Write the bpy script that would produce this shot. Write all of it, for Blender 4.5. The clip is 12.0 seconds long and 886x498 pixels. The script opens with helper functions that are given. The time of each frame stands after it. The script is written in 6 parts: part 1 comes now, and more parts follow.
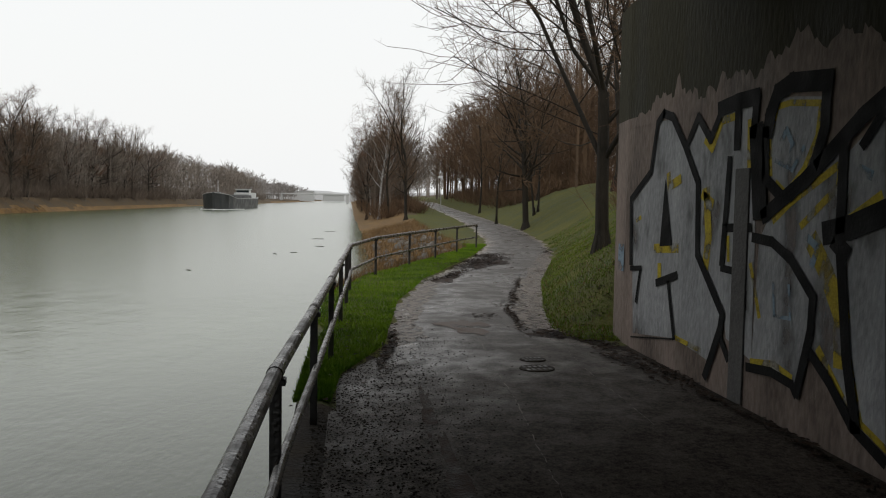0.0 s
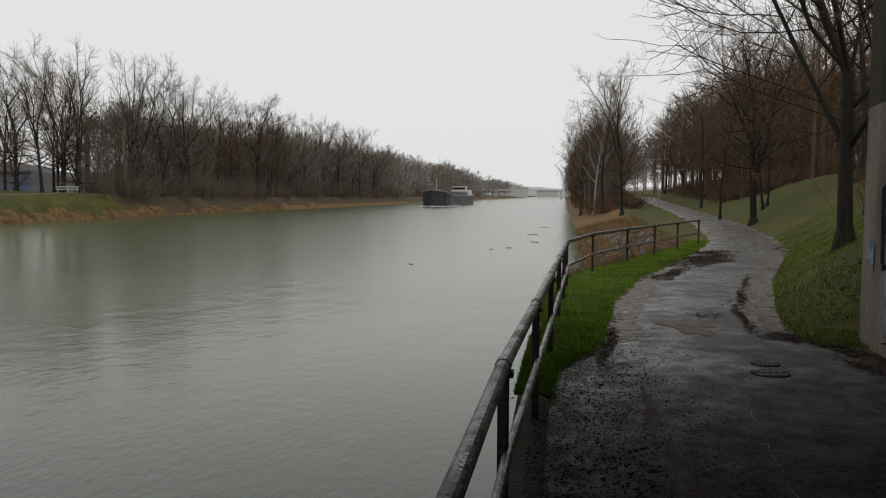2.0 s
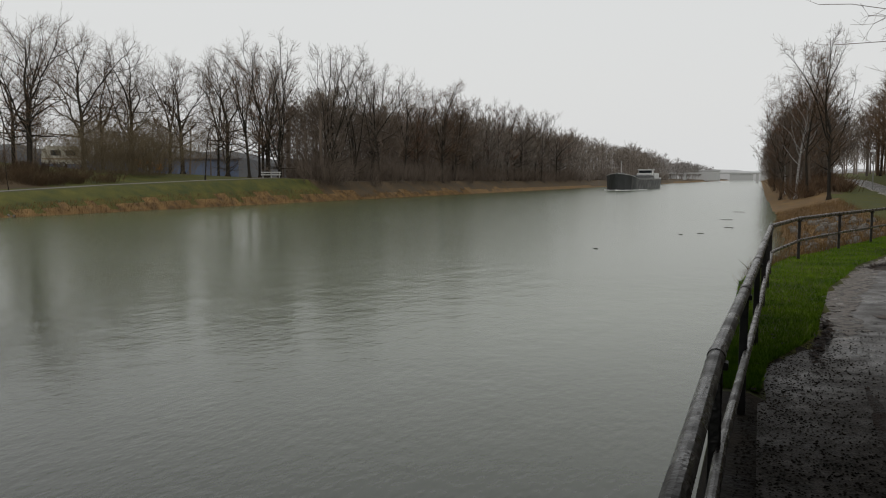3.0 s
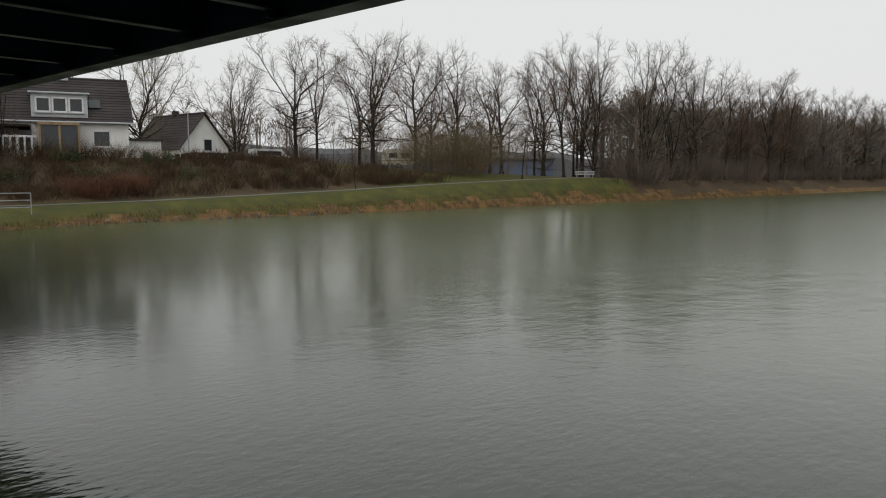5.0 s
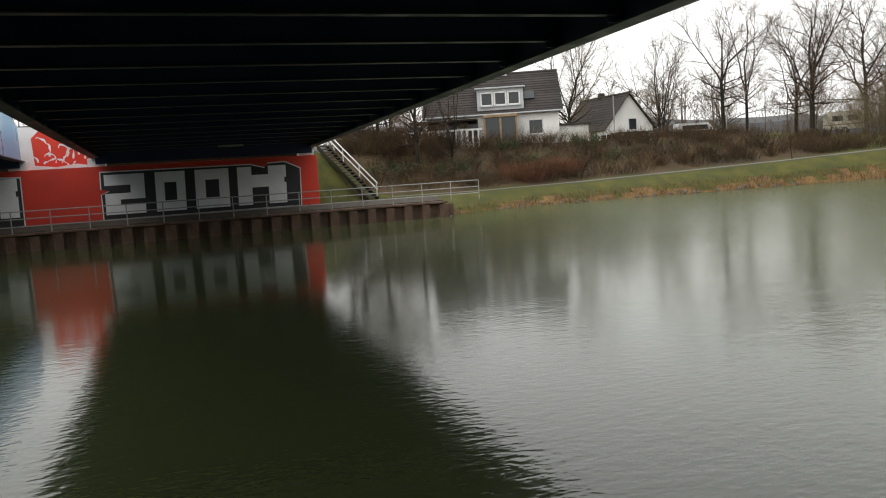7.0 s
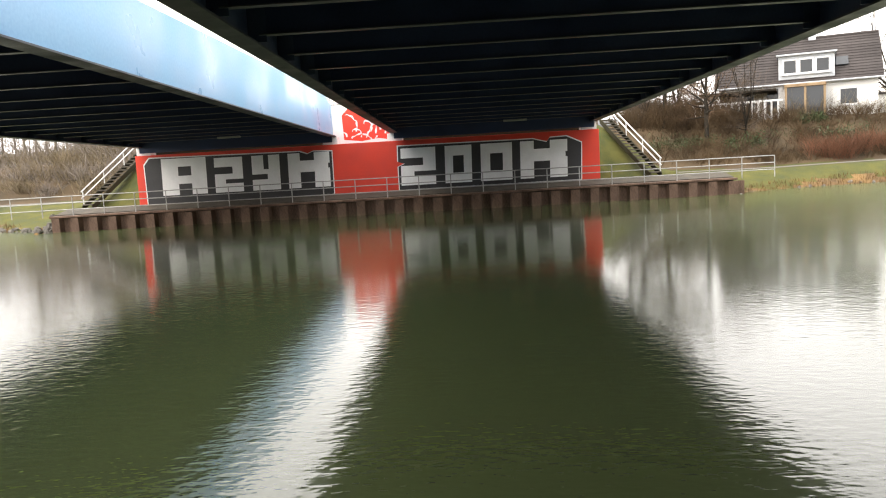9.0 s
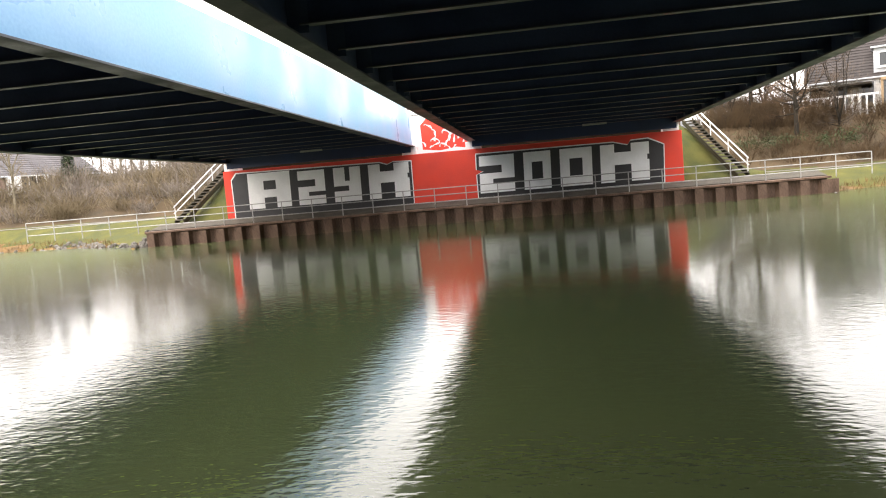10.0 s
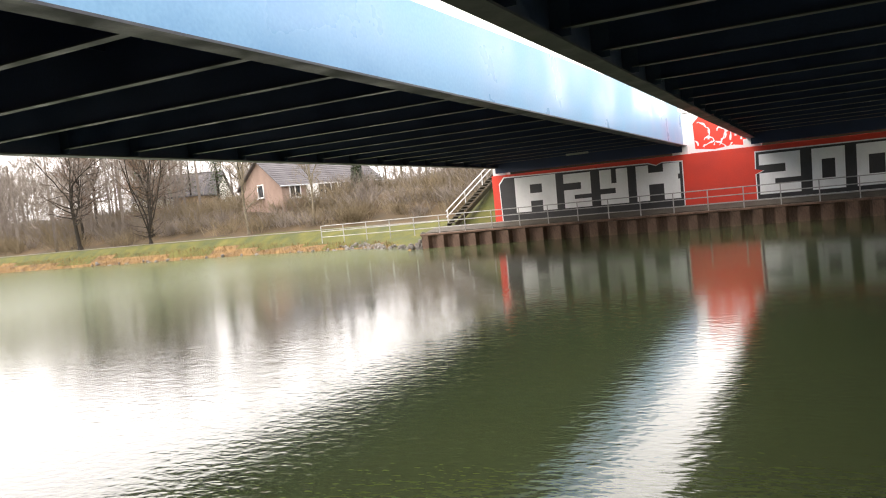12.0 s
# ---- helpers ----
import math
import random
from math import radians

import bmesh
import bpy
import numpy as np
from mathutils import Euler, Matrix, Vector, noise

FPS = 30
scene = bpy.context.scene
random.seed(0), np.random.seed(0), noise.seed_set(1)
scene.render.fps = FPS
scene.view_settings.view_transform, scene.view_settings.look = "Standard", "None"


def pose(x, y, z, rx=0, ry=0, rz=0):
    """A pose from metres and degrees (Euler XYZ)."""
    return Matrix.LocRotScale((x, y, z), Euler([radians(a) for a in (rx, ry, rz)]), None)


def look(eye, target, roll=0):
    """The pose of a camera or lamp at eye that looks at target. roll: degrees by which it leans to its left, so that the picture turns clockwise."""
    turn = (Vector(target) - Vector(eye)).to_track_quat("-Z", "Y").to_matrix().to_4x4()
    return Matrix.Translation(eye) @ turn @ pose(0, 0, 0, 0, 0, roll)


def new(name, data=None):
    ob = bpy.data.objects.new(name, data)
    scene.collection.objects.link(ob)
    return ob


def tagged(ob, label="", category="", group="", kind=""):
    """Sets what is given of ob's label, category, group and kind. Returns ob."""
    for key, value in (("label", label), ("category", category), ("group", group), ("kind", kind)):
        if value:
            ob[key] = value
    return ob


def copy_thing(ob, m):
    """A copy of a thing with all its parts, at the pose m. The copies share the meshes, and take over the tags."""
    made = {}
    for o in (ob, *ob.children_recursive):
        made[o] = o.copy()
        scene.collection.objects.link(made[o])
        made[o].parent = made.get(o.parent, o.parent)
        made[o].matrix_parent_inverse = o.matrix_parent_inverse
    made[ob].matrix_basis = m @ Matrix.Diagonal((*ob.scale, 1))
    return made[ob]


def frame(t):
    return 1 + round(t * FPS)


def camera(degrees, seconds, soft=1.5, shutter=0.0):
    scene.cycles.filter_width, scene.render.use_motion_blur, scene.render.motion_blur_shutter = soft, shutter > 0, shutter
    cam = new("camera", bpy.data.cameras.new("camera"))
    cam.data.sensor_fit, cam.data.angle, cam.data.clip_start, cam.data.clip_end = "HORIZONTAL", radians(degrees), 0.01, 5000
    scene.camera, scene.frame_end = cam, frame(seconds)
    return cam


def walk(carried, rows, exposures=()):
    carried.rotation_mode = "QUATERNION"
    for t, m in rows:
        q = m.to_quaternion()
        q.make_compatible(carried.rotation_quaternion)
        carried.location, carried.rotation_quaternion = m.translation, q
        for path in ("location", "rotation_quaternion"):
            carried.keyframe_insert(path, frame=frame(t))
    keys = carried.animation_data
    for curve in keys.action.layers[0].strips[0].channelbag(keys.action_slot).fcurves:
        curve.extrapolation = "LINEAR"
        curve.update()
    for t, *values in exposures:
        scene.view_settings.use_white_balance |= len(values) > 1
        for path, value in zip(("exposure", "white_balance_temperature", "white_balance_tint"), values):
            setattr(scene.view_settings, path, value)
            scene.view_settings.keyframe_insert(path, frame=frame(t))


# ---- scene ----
cam = camera(59.03, 12.0, soft=1.1)
PATH = [
    (0, (-0.002, -0.001, 1.694), (1.180, 9.910, 1.088), 0.97),
    (0.5, (-0.017, 0.003, 1.691), (0.654, 9.962, 1.079), 0.92),
    (1, (-0.041, 0.014, 1.692), (0.072, 9.998, 1.153), 1.03),
    (1.5, (-0.049, -0.014, 1.695), (-0.566, 9.957, 1.126), 0.78),
    (2, (-0.069, -0.037, 1.695), (-1.586, 9.823, 1.006), 0.30),
    (2.5, (-0.134, 0.045, 1.675), (-2.645, 9.693, 0.899), 0.33),
    (3, (-0.196, 0.093, 1.654), (-3.924, 9.329, 0.758), 0.04),
    (3.5, (-0.250, 0.073, 1.666), (-5.050, 8.810, 0.873), 0.54),
    (5.3, (-0.335, -0.090, 1.679), (-7.623, 6.698, 0.783), -0.39),
    (5.5, (-0.345, -0.103, 1.676), (-7.861, 6.435, 0.801), -0.54),
    (6, (-0.379, -0.107, 1.672), (-8.852, 5.121, 0.731), -1.77),
    (6.5, (-0.377, -0.114, 1.690), (-9.617, 3.581, 0.711), -3.46),
    (7, (-0.351, -0.077, 1.702), (-9.961, 2.495, 0.687), -3.66),
    (7.5, (-0.335, 0.041, 1.709), (-10.128, 1.793, 0.693), -3.58),
    (7.7, (-0.332, 0.060, 1.713), (-10.190, 1.381, 0.682), -3.35),
    (9.3, (-0.302, 0.028, 1.649), (-10.154, -1.329, 0.597), -4.05),
    (9.5, (-0.311, 0.025, 1.651), (-10.133, -1.574, 0.657), -4.62),
    (10, (-0.322, 0.026, 1.651), (-10.085, -1.925, 0.713), -5.04),
    (10.5, (-0.319, 0.062, 1.666), (-9.952, -2.500, 0.858), -5.09),
    (11, (-0.316, 0.109, 1.684), (-9.745, -3.107, 0.821), -5.56),
    (11.5, (-0.383, 0.100, 1.686), (-9.406, -4.148, 0.958), -5.87),
    (12, (-0.540, 0.060, 1.680), (-9.131, -5.024, 1.091), -5.81),
]
walk(cam, [(t, look(eye, target, roll)) for t, eye, target, roll in PATH],
     exposures=[(0, 0.28, 6500, 10), (0.8, 0.17, 6500, 10), (1.5, 0.08, 6500, 10), (2.5, -0.08, 6500, 10), (3.7, -0.12, 6500, 10), (5.5, 0.12, 6500, 10), (6.5, 0.5, 6600, 10), (7.7, 1.3, 6700, 10),
                (9.3, 2.35, 6900, 14), (10.5, 2.5, 6900, 15), (12, 2.33, 6900, 16)])

# ---- sky and light ----
world = bpy.data.worlds.new("overcast_sky")
scene.world = world
world.use_nodes = True
wn, wl = world.node_tree.nodes, world.node_tree.links
sky = wn.new("ShaderNodeTexSky")
sky.sky_type, sky.sun_disc = "NISHITA", False
sky.sun_elevation, sky.sun_rotation = radians(38), radians(150)
sky.air_density, sky.dust_density = 2.0, 6.0
sky_mix = wn.new("ShaderNodeMixRGB")
sky_mix.inputs["Fac"].default_value = 0.93
sky_mix.inputs["Color2"].default_value = (8.45, 8.55, 8.55, 1)   # the closed cloud cover
wl.new(sky.outputs["Color"], sky_mix.inputs["Color1"])
wl.new(sky_mix.outputs["Color"], wn["Background"].inputs["Color"])
wn["Background"].inputs["Strength"].default_value = 0.095
sun_data = bpy.data.lights.new("sun", "SUN")
sun_data.energy, sun_data.angle, sun_data.color = 0.5, radians(40), (1.0, 0.97, 0.93)
sun = new("sun", sun_data)
sun.matrix_world = look((0, 0, 60), (-25, 45, 0))


# ---- materials ----
def mat(name, dark, light, scale=4.0, rough=0.7, bump=0.15, fine=40.0, metal=0.0, rough_span=0.15, wet=0.0, per_object=0.0, streak=None, spec=0.5, patchy=0.0):
    """Two-scale noise between two colours, with roughness variation and relief; streak stretches the noise by (x, y, z)."""
    spec = min(spec, 0.18) if rough >= 0.7 else spec
    m = bpy.data.materials.new(name)
    m.use_nodes = True
    n, l = m.node_tree.nodes, m.node_tree.links
    b = n["Principled BSDF"]
    co = n.new("ShaderNodeTexCoord")
    mp = n.new("ShaderNodeMapping")
    mp.inputs["Scale"].default_value = streak or (1, 1, 1)
    l.new(co.outputs["Object"], mp.inputs["Vector"])
    big, small = n.new("ShaderNodeTexNoise"), n.new("ShaderNodeTexNoise")
    big.inputs["Scale"].default_value, big.inputs["Detail"].default_value = scale, 5
    small.inputs["Scale"].default_value, small.inputs["Detail"].default_value = fine, 4
    l.new(mp.outputs["Vector"], big.inputs["Vector"])
    l.new(mp.outputs["Vector"], small.inputs["Vector"])
    add = n.new("ShaderNodeMath")
    add.operation = "MULTIPLY_ADD"
    add.inputs[1].default_value = 0.45
    l.new(small.outputs["Fac"], add.inputs[0])
    l.new(big.outputs["Fac"], add.inputs[2])
    last = add.outputs[0]
    if per_object:
        info = n.new("ShaderNodeObjectInfo")
        more = n.new("ShaderNodeMath")
        more.operation = "MULTIPLY_ADD"
        more.inputs[1].default_value = per_object
        l.new(info.outputs["Random"], more.inputs[0])
        l.new(last, more.inputs[2])
        last = more.outputs[0]
    ramp = n.new("ShaderNodeValToRGB")
    ramp.color_ramp.elements[0].position, ramp.color_ramp.elements[1].position = 0.5, 0.95 + per_object * 0.6
    ramp.color_ramp.elements[0].color, ramp.color_ramp.elements[1].color = (*dark, 1), (*light, 1)
    l.new(last, ramp.inputs["Fac"])
    l.new(ramp.outputs["Color"], b.inputs["Base Color"])
    rr = n.new("ShaderNodeMapRange")
    rr.inputs["From Min"].default_value, rr.inputs["From Max"].default_value = 0.35, 0.65
    rr.inputs["To Min"].default_value, rr.inputs["To Max"].default_value = max(0.02, rough - rough_span - wet), min(1, rough + rough_span)
    l.new(big.outputs["Fac"], rr.inputs["Value"])
    l.new(rr.outputs["Result"], b.inputs["Roughness"])
    b.inputs["Metallic"].default_value = metal
    b.inputs["Specular IOR Level"].default_value = spec
    if patchy:                               # thin paint, worn through in places
        cover = n.new("ShaderNodeMapRange")
        cover.inputs["From Min"].default_value, cover.inputs["From Max"].default_value = 0.30 + patchy * 0.12, 0.46 + patchy * 0.12
        l.new(big.outputs["Fac"], cover.inputs["Value"])
        l.new(cover.outputs["Result"], b.inputs["Alpha"])
    if bump:
        bp = n.new("ShaderNodeBump")
        bp.inputs["Strength"].default_value, bp.inputs["Distance"].default_value = min(1, bump * 2), 0.02
        l.new(small.outputs["Fac"], bp.inputs["Height"])
        l.new(bp.outputs["Normal"], b.inputs["Normal"])
    return m


def water_material():
    """Murky green canal water: calm stretches and wind-ruffled patches of short ripples."""
    m = bpy.data.materials.new("canal_water")
    m.use_nodes = True
    n, l = m.node_tree.nodes, m.node_tree.links
    b = n["Principled BSDF"]
    b.inputs["Base Color"].default_value = (0.068, 0.088, 0.036, 1)
    b.inputs["IOR"].default_value = 1.333
    b.inputs["Specular IOR Level"].default_value = 1.0
    co = n.new("ShaderNodeTexCoord")
    mp = n.new("ShaderNodeMapping")
    mp.inputs["Rotation"].default_value = (0, 0, radians(25))
    mp.inputs["Scale"].default_value = (1, 0.7, 1)
    l.new(co.outputs["Object"], mp.inputs["Vector"])
    fine, mid, patch = (n.new("ShaderNodeTexNoise") for _ in range(3))
    fine.inputs["Scale"].default_value, fine.inputs["Detail"].default_value = 7.0, 2
    mid.inputs["Scale"].default_value, mid.inputs["Detail"].default_value = 1.3, 3
    patch.inputs["Scale"].default_value, patch.inputs["Detail"].default_value = 0.09, 4
    for t in (fine, mid, patch):
        l.new(mp.outputs["Vector"], t.inputs["Vector"])
    where = n.new("ShaderNodeMapRange")
    where.inputs["From Min"].default_value, where.inputs["From Max"].default_value = 0.42, 0.62
    where.inputs["To Min"].default_value, where.inputs["To Max"].default_value = 0.03, 0.42
    l.new(patch.outputs["Fac"], where.inputs["Value"])
    xyz = n.new("ShaderNodeSeparateXYZ")
    l.new(co.outputs["Object"], xyz.inputs[0])
    off = n.new("ShaderNodeMath")
    off.operation, off.inputs[1].default_value = "ADD", 6.0
    l.new(xyz.outputs["Y"], off.inputs[0])
    far = n.new("ShaderNodeMath")
    far.operation = "ABSOLUTE"
    l.new(off.outputs[0], far.inputs[0])
    open_ = n.new("ShaderNodeMapRange")      # the bridge shelters the water below it from the wind
    open_.inputs["From Min"].default_value, open_.inputs["From Max"].default_value = 7.0, 24.0
    open_.inputs["To Min"].default_value, open_.inputs["To Max"].default_value = 0.20, 1.0
    l.new(far.outputs[0], open_.inputs["Value"])
    rough = n.new("ShaderNodeMapRange")      # ripples too fine to see blur the open water
    rough.inputs["From Min"].default_value, rough.inputs["From Max"].default_value = 0.3, 1.0
    rough.inputs["To Min"].default_value, rough.inputs["To Max"].default_value = 0.095, 0.20
    l.new(open_.outputs["Result"], rough.inputs["Value"])
    l.new(rough.outputs["Result"], b.inputs["Roughness"])
    b1, b2 = n.new("ShaderNodeBump"), n.new("ShaderNodeBump")
    b1.inputs["Distance"].default_value, b2.inputs["Distance"].default_value = 0.045, 0.014
    calm = n.new("ShaderNodeMapRange")
    calm.inputs["From Min"].default_value, calm.inputs["From Max"].default_value = 0.44, 0.60
    calm.inputs["To Min"].default_value, calm.inputs["To Max"].default_value = 0.08, 0.55
    l.new(patch.outputs["Fac"], calm.inputs["Value"])
    swell = n.new("ShaderNodeMath")
    swell.operation = "MULTIPLY"
    l.new(open_.outputs["Result"], swell.inputs[0])
    l.new(calm.outputs["Result"], swell.inputs[1])
    l.new(swell.outputs[0], b1.inputs["Strength"])
    l.new(mid.outputs["Fac"], b1.inputs["Height"])
    l.new(fine.outputs["Fac"], b2.inputs["Height"])
    l.new(where.outputs["Result"], b2.inputs["Strength"])
    l.new(b1.outputs["Normal"], b2.inputs["Normal"])
    # short wavelets where the wind eddies round the bridge
    mp2, chop = n.new("ShaderNodeMapping"), n.new("ShaderNodeTexNoise")
    mp2.inputs["Rotation"].default_value, mp2.inputs["Scale"].default_value = (0, 0, radians(-14)), (1, 0.5, 1)
    chop.inputs["Scale"].default_value, chop.inputs["Detail"].default_value = 12.0, 1.5
    l.new(co.outputs["Object"], mp2.inputs["Vector"])
    l.new(mp2.outputs["Vector"], chop.inputs["Vector"])
    eddy = n.new("ShaderNodeMapRange")
    for key, v in (("From Min", 12.0), ("From Max", 17.0), ("To Min", 0.34), ("To Max", 0.0)):
        eddy.inputs[key].default_value = v
    l.new(far.outputs[0], eddy.inputs["Value"])
    b3 = n.new("ShaderNodeBump")
    b3.inputs["Distance"].default_value = 0.014
    reach = n.new("ShaderNodeMapRange")      # the far half of the canal lies in the lee
    for key, v in (("From Min", -20.0), ("From Max", -5.0), ("To Min", 0.0), ("To Max", 1.0)):
        reach.inputs[key].default_value = v
    l.new(xyz.outputs["X"], reach.inputs["Value"])
    both = n.new("ShaderNodeMath")
    both.operation = "MULTIPLY"
    l.new(eddy.outputs["Result"], both.inputs[0])
    l.new(reach.outputs["Result"], both.inputs[1])
    l.new(both.outputs[0], b3.inputs["Strength"])
    l.new(chop.outputs["Fac"], b3.inputs["Height"])
    l.new(b2.outputs["Normal"], b3.inputs["Normal"])
    l.new(b3.outputs["Normal"], b.inputs["Normal"])
    return m


def path_material():
    """Old asphalt with trodden mud: matt where the bridge keeps the rain off, wet and puddled beyond it."""
    m = bpy.data.materials.new("wet_asphalt")
    m.use_nodes = True
    n, l = m.node_tree.nodes, m.node_tree.links
    b = n["Principled BSDF"]
    co = n.new("ShaderNodeTexCoord")

    def noise_at(scale, detail):
        t = n.new("ShaderNodeTexNoise")
        t.inputs["Scale"].default_value, t.inputs["Detail"].default_value = scale, detail
        l.new(co.outputs["Object"], t.inputs["Vector"])
        return t.outputs["Fac"]

    def ranged(value, a, c, lo, hi):
        r = n.new("ShaderNodeMapRange")
        for key, v in (("From Min", a), ("From Max", c), ("To Min", lo), ("To Max", hi)):
            r.inputs[key].default_value = v
        l.new(value, r.inputs["Value"])
        return r.outputs["Result"]

    def joined(op, a, c):
        k = n.new("ShaderNodeMath")
        k.operation = op
        for i, v in enumerate((a, c)):
            if isinstance(v, float):
                k.inputs[i].default_value = v
            else:
                l.new(v, k.inputs[i])
        return k.outputs[0]

    broad, mid, grain = noise_at(0.7, 5), noise_at(3.5, 6), noise_at(70, 3)
    tone = joined("ADD", joined("MULTIPLY", mid, 0.24), joined("MULTIPLY", joined("ADD", grain, noise_at(24, 6)), 0.38))
    ramp = n.new("ShaderNodeValToRGB")
    ramp.color_ramp.elements[0].position, ramp.color_ramp.elements[1].position = 0.38, 0.64
    ramp.color_ramp.elements[0].color, ramp.color_ramp.elements[1].color = (0.018, 0.0150, 0.0125, 1), (0.112, 0.095, 0.080, 1)
    l.new(tone, ramp.inputs["Fac"])
    grit = n.new("ShaderNodeValToRGB")       # grit washed against the verges
    grit.color_ramp.elements[0].position, grit.color_ramp.elements[1].position = 0.36, 0.62
    grit.color_ramp.elements[0].color, grit.color_ramp.elements[1].color = (0.07, 0.053, 0.039, 1), (0.33, 0.262, 0.20, 1)
    l.new(tone, grit.inputs["Fac"])
    across = n.new("ShaderNodeAttribute")
    across.attribute_name = "across"
    margin = joined("ABSOLUTE", joined("SUBTRACT", joined("MULTIPLY", across.outputs["Fac"], 2.0), 1.0), 0.0)
    washed = ranged(joined("ADD", margin, joined("MULTIPLY", joined("ADD", mid, broad), 0.55)), 1.27, 1.50, 0.0, 0.8)
    xyz = n.new("ShaderNodeSeparateXYZ")
    l.new(co.outputs["Object"], xyz.inputs[0])
    edge = joined("ADD", xyz.outputs["Y"], joined("MULTIPLY", mid, 2.5))
    # rain drifts in under the open side of the bridge, less towards the wall
    rain = ranged(joined("SUBTRACT", edge, joined("MULTIPLY", xyz.outputs["X"], 0.9)), 4.2, 9.2, 0.0, 1.0)
    washed = joined("MULTIPLY", washed, ranged(edge, 9.6, 11.4, 0.0, 1.0))
    shade = n.new("ShaderNodeMixRGB")
    l.new(washed, shade.inputs["Fac"])
    l.new(ramp.outputs["Color"], shade.inputs["Color1"])
    l.new(grit.outputs["Color"], shade.inputs["Color2"])
    l.new(shade.outputs["Color"], b.inputs["Base Color"])
    wet = joined("MULTIPLY", rain, ranged(joined("ADD", joined("MULTIPLY", broad, 0.65), joined("MULTIPLY", mid, 0.35)), 0.44, 0.60, 0.55, 1.0))
    l.new(ranged(wet, 0.0, 1.0, 0.92, 0.22), b.inputs["Roughness"])
    l.new(ranged(wet, 0.0, 1.0, 0.05, 0.75), b.inputs["Specular IOR Level"])
    bp = n.new("ShaderNodeBump")
    bp.inputs["Distance"].default_value = 0.02
    l.new(joined("ADD", grain, joined("MULTIPLY", mid, 0.5)), bp.inputs["Height"])
    l.new(ranged(wet, 0.3, 1.0, 0.9, 0.3), bp.inputs["Strength"])
    l.new(bp.outputs["Normal"], b.inputs["Normal"])
    return m


def glass_material(name):
    m = bpy.data.materials.new(name)
    m.use_nodes = True
    b = m.node_tree.nodes["Principled BSDF"]
    b.inputs["Base Color"].default_value = (0.03, 0.035, 0.04, 1)
    b.inputs["Roughness"].default_value = 0.06
    return m


M_GRASS = mat("wet_grass", (0.036, 0.046, 0.011), (0.118, 0.112, 0.034), 0.9, 0.85, 0.6, 28, spec=0.15)
M_EARTH = mat("leaf_litter", (0.045, 0.034, 0.02), (0.12, 0.085, 0.05), 0.5, 0.85, 0.5, 12)
M_REED = mat("dry_bank_grass", (0.075, 0.046, 0.020), (0.25, 0.155, 0.068), 1.2, 0.85, 0.5, 22)
M_FARPATH = mat("gravel_towpath", (0.085, 0.078, 0.068), (0.17, 0.158, 0.138), 0.8, 0.6, 0.3, 40)
M_MUD = mat("muddy_gravel", (0.012, 0.010, 0.008), (0.055, 0.045, 0.035), 2.5, 0.9, 0.8, 30, spec=0.15)
M_SAND = mat("washed_grit", (0.075, 0.060, 0.048), (0.21, 0.175, 0.145), 9.0, 0.5, 0.4, 60, patchy=0.6)
M_REPAIR = mat("brown_worn_patch", (0.045, 0.030, 0.022), (0.12, 0.085, 0.065), 3.0, 0.6, 0.5, 40, patchy=0.1)
M_LITTER = mat("wet_leaves", (0.010, 0.006, 0.004), (0.040, 0.022, 0.012), 6, 0.7, 0.7, 45)
# moss on the near wall; on the far back wall the dark stands for shade
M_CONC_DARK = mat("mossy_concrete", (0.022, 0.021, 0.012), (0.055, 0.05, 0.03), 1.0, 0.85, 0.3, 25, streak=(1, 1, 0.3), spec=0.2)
M_PINKWASH = mat("faded_pink_wash", (0.075, 0.058, 0.046), (0.27, 0.215, 0.185), 1.6, 0.8, 0.3, 22, streak=(1, 1, 0.4))
M_GREYSTRIP = mat("grey_cover_paint", (0.07, 0.068, 0.066), (0.13, 0.127, 0.122), 2.5, 0.8, 0.2, 30)
M_SILVER = mat("grey_spray_paint", (0.15, 0.155, 0.16), (0.38, 0.385, 0.39), 2.0, 0.75, 0.25, 22, streak=(1, 1, 0.5), patchy=0.12)
M_BLACK = mat("black_spray_paint", (0.004, 0.004, 0.004), (0.012, 0.012, 0.012), 5, 0.85, 0.1, 40, spec=0.15)
M_YELLOW = mat("yellow_spray_paint", (0.22, 0.16, 0.015), (0.50, 0.39, 0.035), 5, 0.75, 0.1, 40, patchy=0.15)
M_PALEBLUE = mat("pale_blue_spray_paint", (0.12, 0.19, 0.26), (0.26, 0.33, 0.38), 6, 0.75, 0.1, 40, patchy=0.5)
M_RED = mat("red_wall_paint", (0.60, 0.038, 0.020), (0.74, 0.058, 0.030), 0.8, 0.6, 0.1, 20)
M_WHITE = mat("white_wall_paint", (0.72, 0.73, 0.74), (0.86, 0.87, 0.88), 1.2, 0.6, 0.1, 20)
M_BLACKPAINT = mat("black_wall_paint", (0.018, 0.018, 0.02), (0.04, 0.04, 0.044), 1.2, 0.55, 0.1, 20)
M_RAIL = mat("dull_brown_rail_paint", (0.045, 0.036, 0.03), (0.11, 0.092, 0.08), 6, 0.38, 0.15, 50, wet=0.1)
M_RAILDARK = mat("dark_post_paint", (0.014, 0.012, 0.011), (0.035, 0.03, 0.027), 6, 0.45, 0.15, 50)
M_GALV = mat("galvanised_steel", (0.30, 0.30, 0.29), (0.45, 0.45, 0.44), 5, 0.5, 0.05, 40, metal=0.4)
M_RAILGREY = mat("pale_grey_rail_paint", (0.26, 0.26, 0.255), (0.42, 0.42, 0.41), 5, 0.5, 0.05, 40)
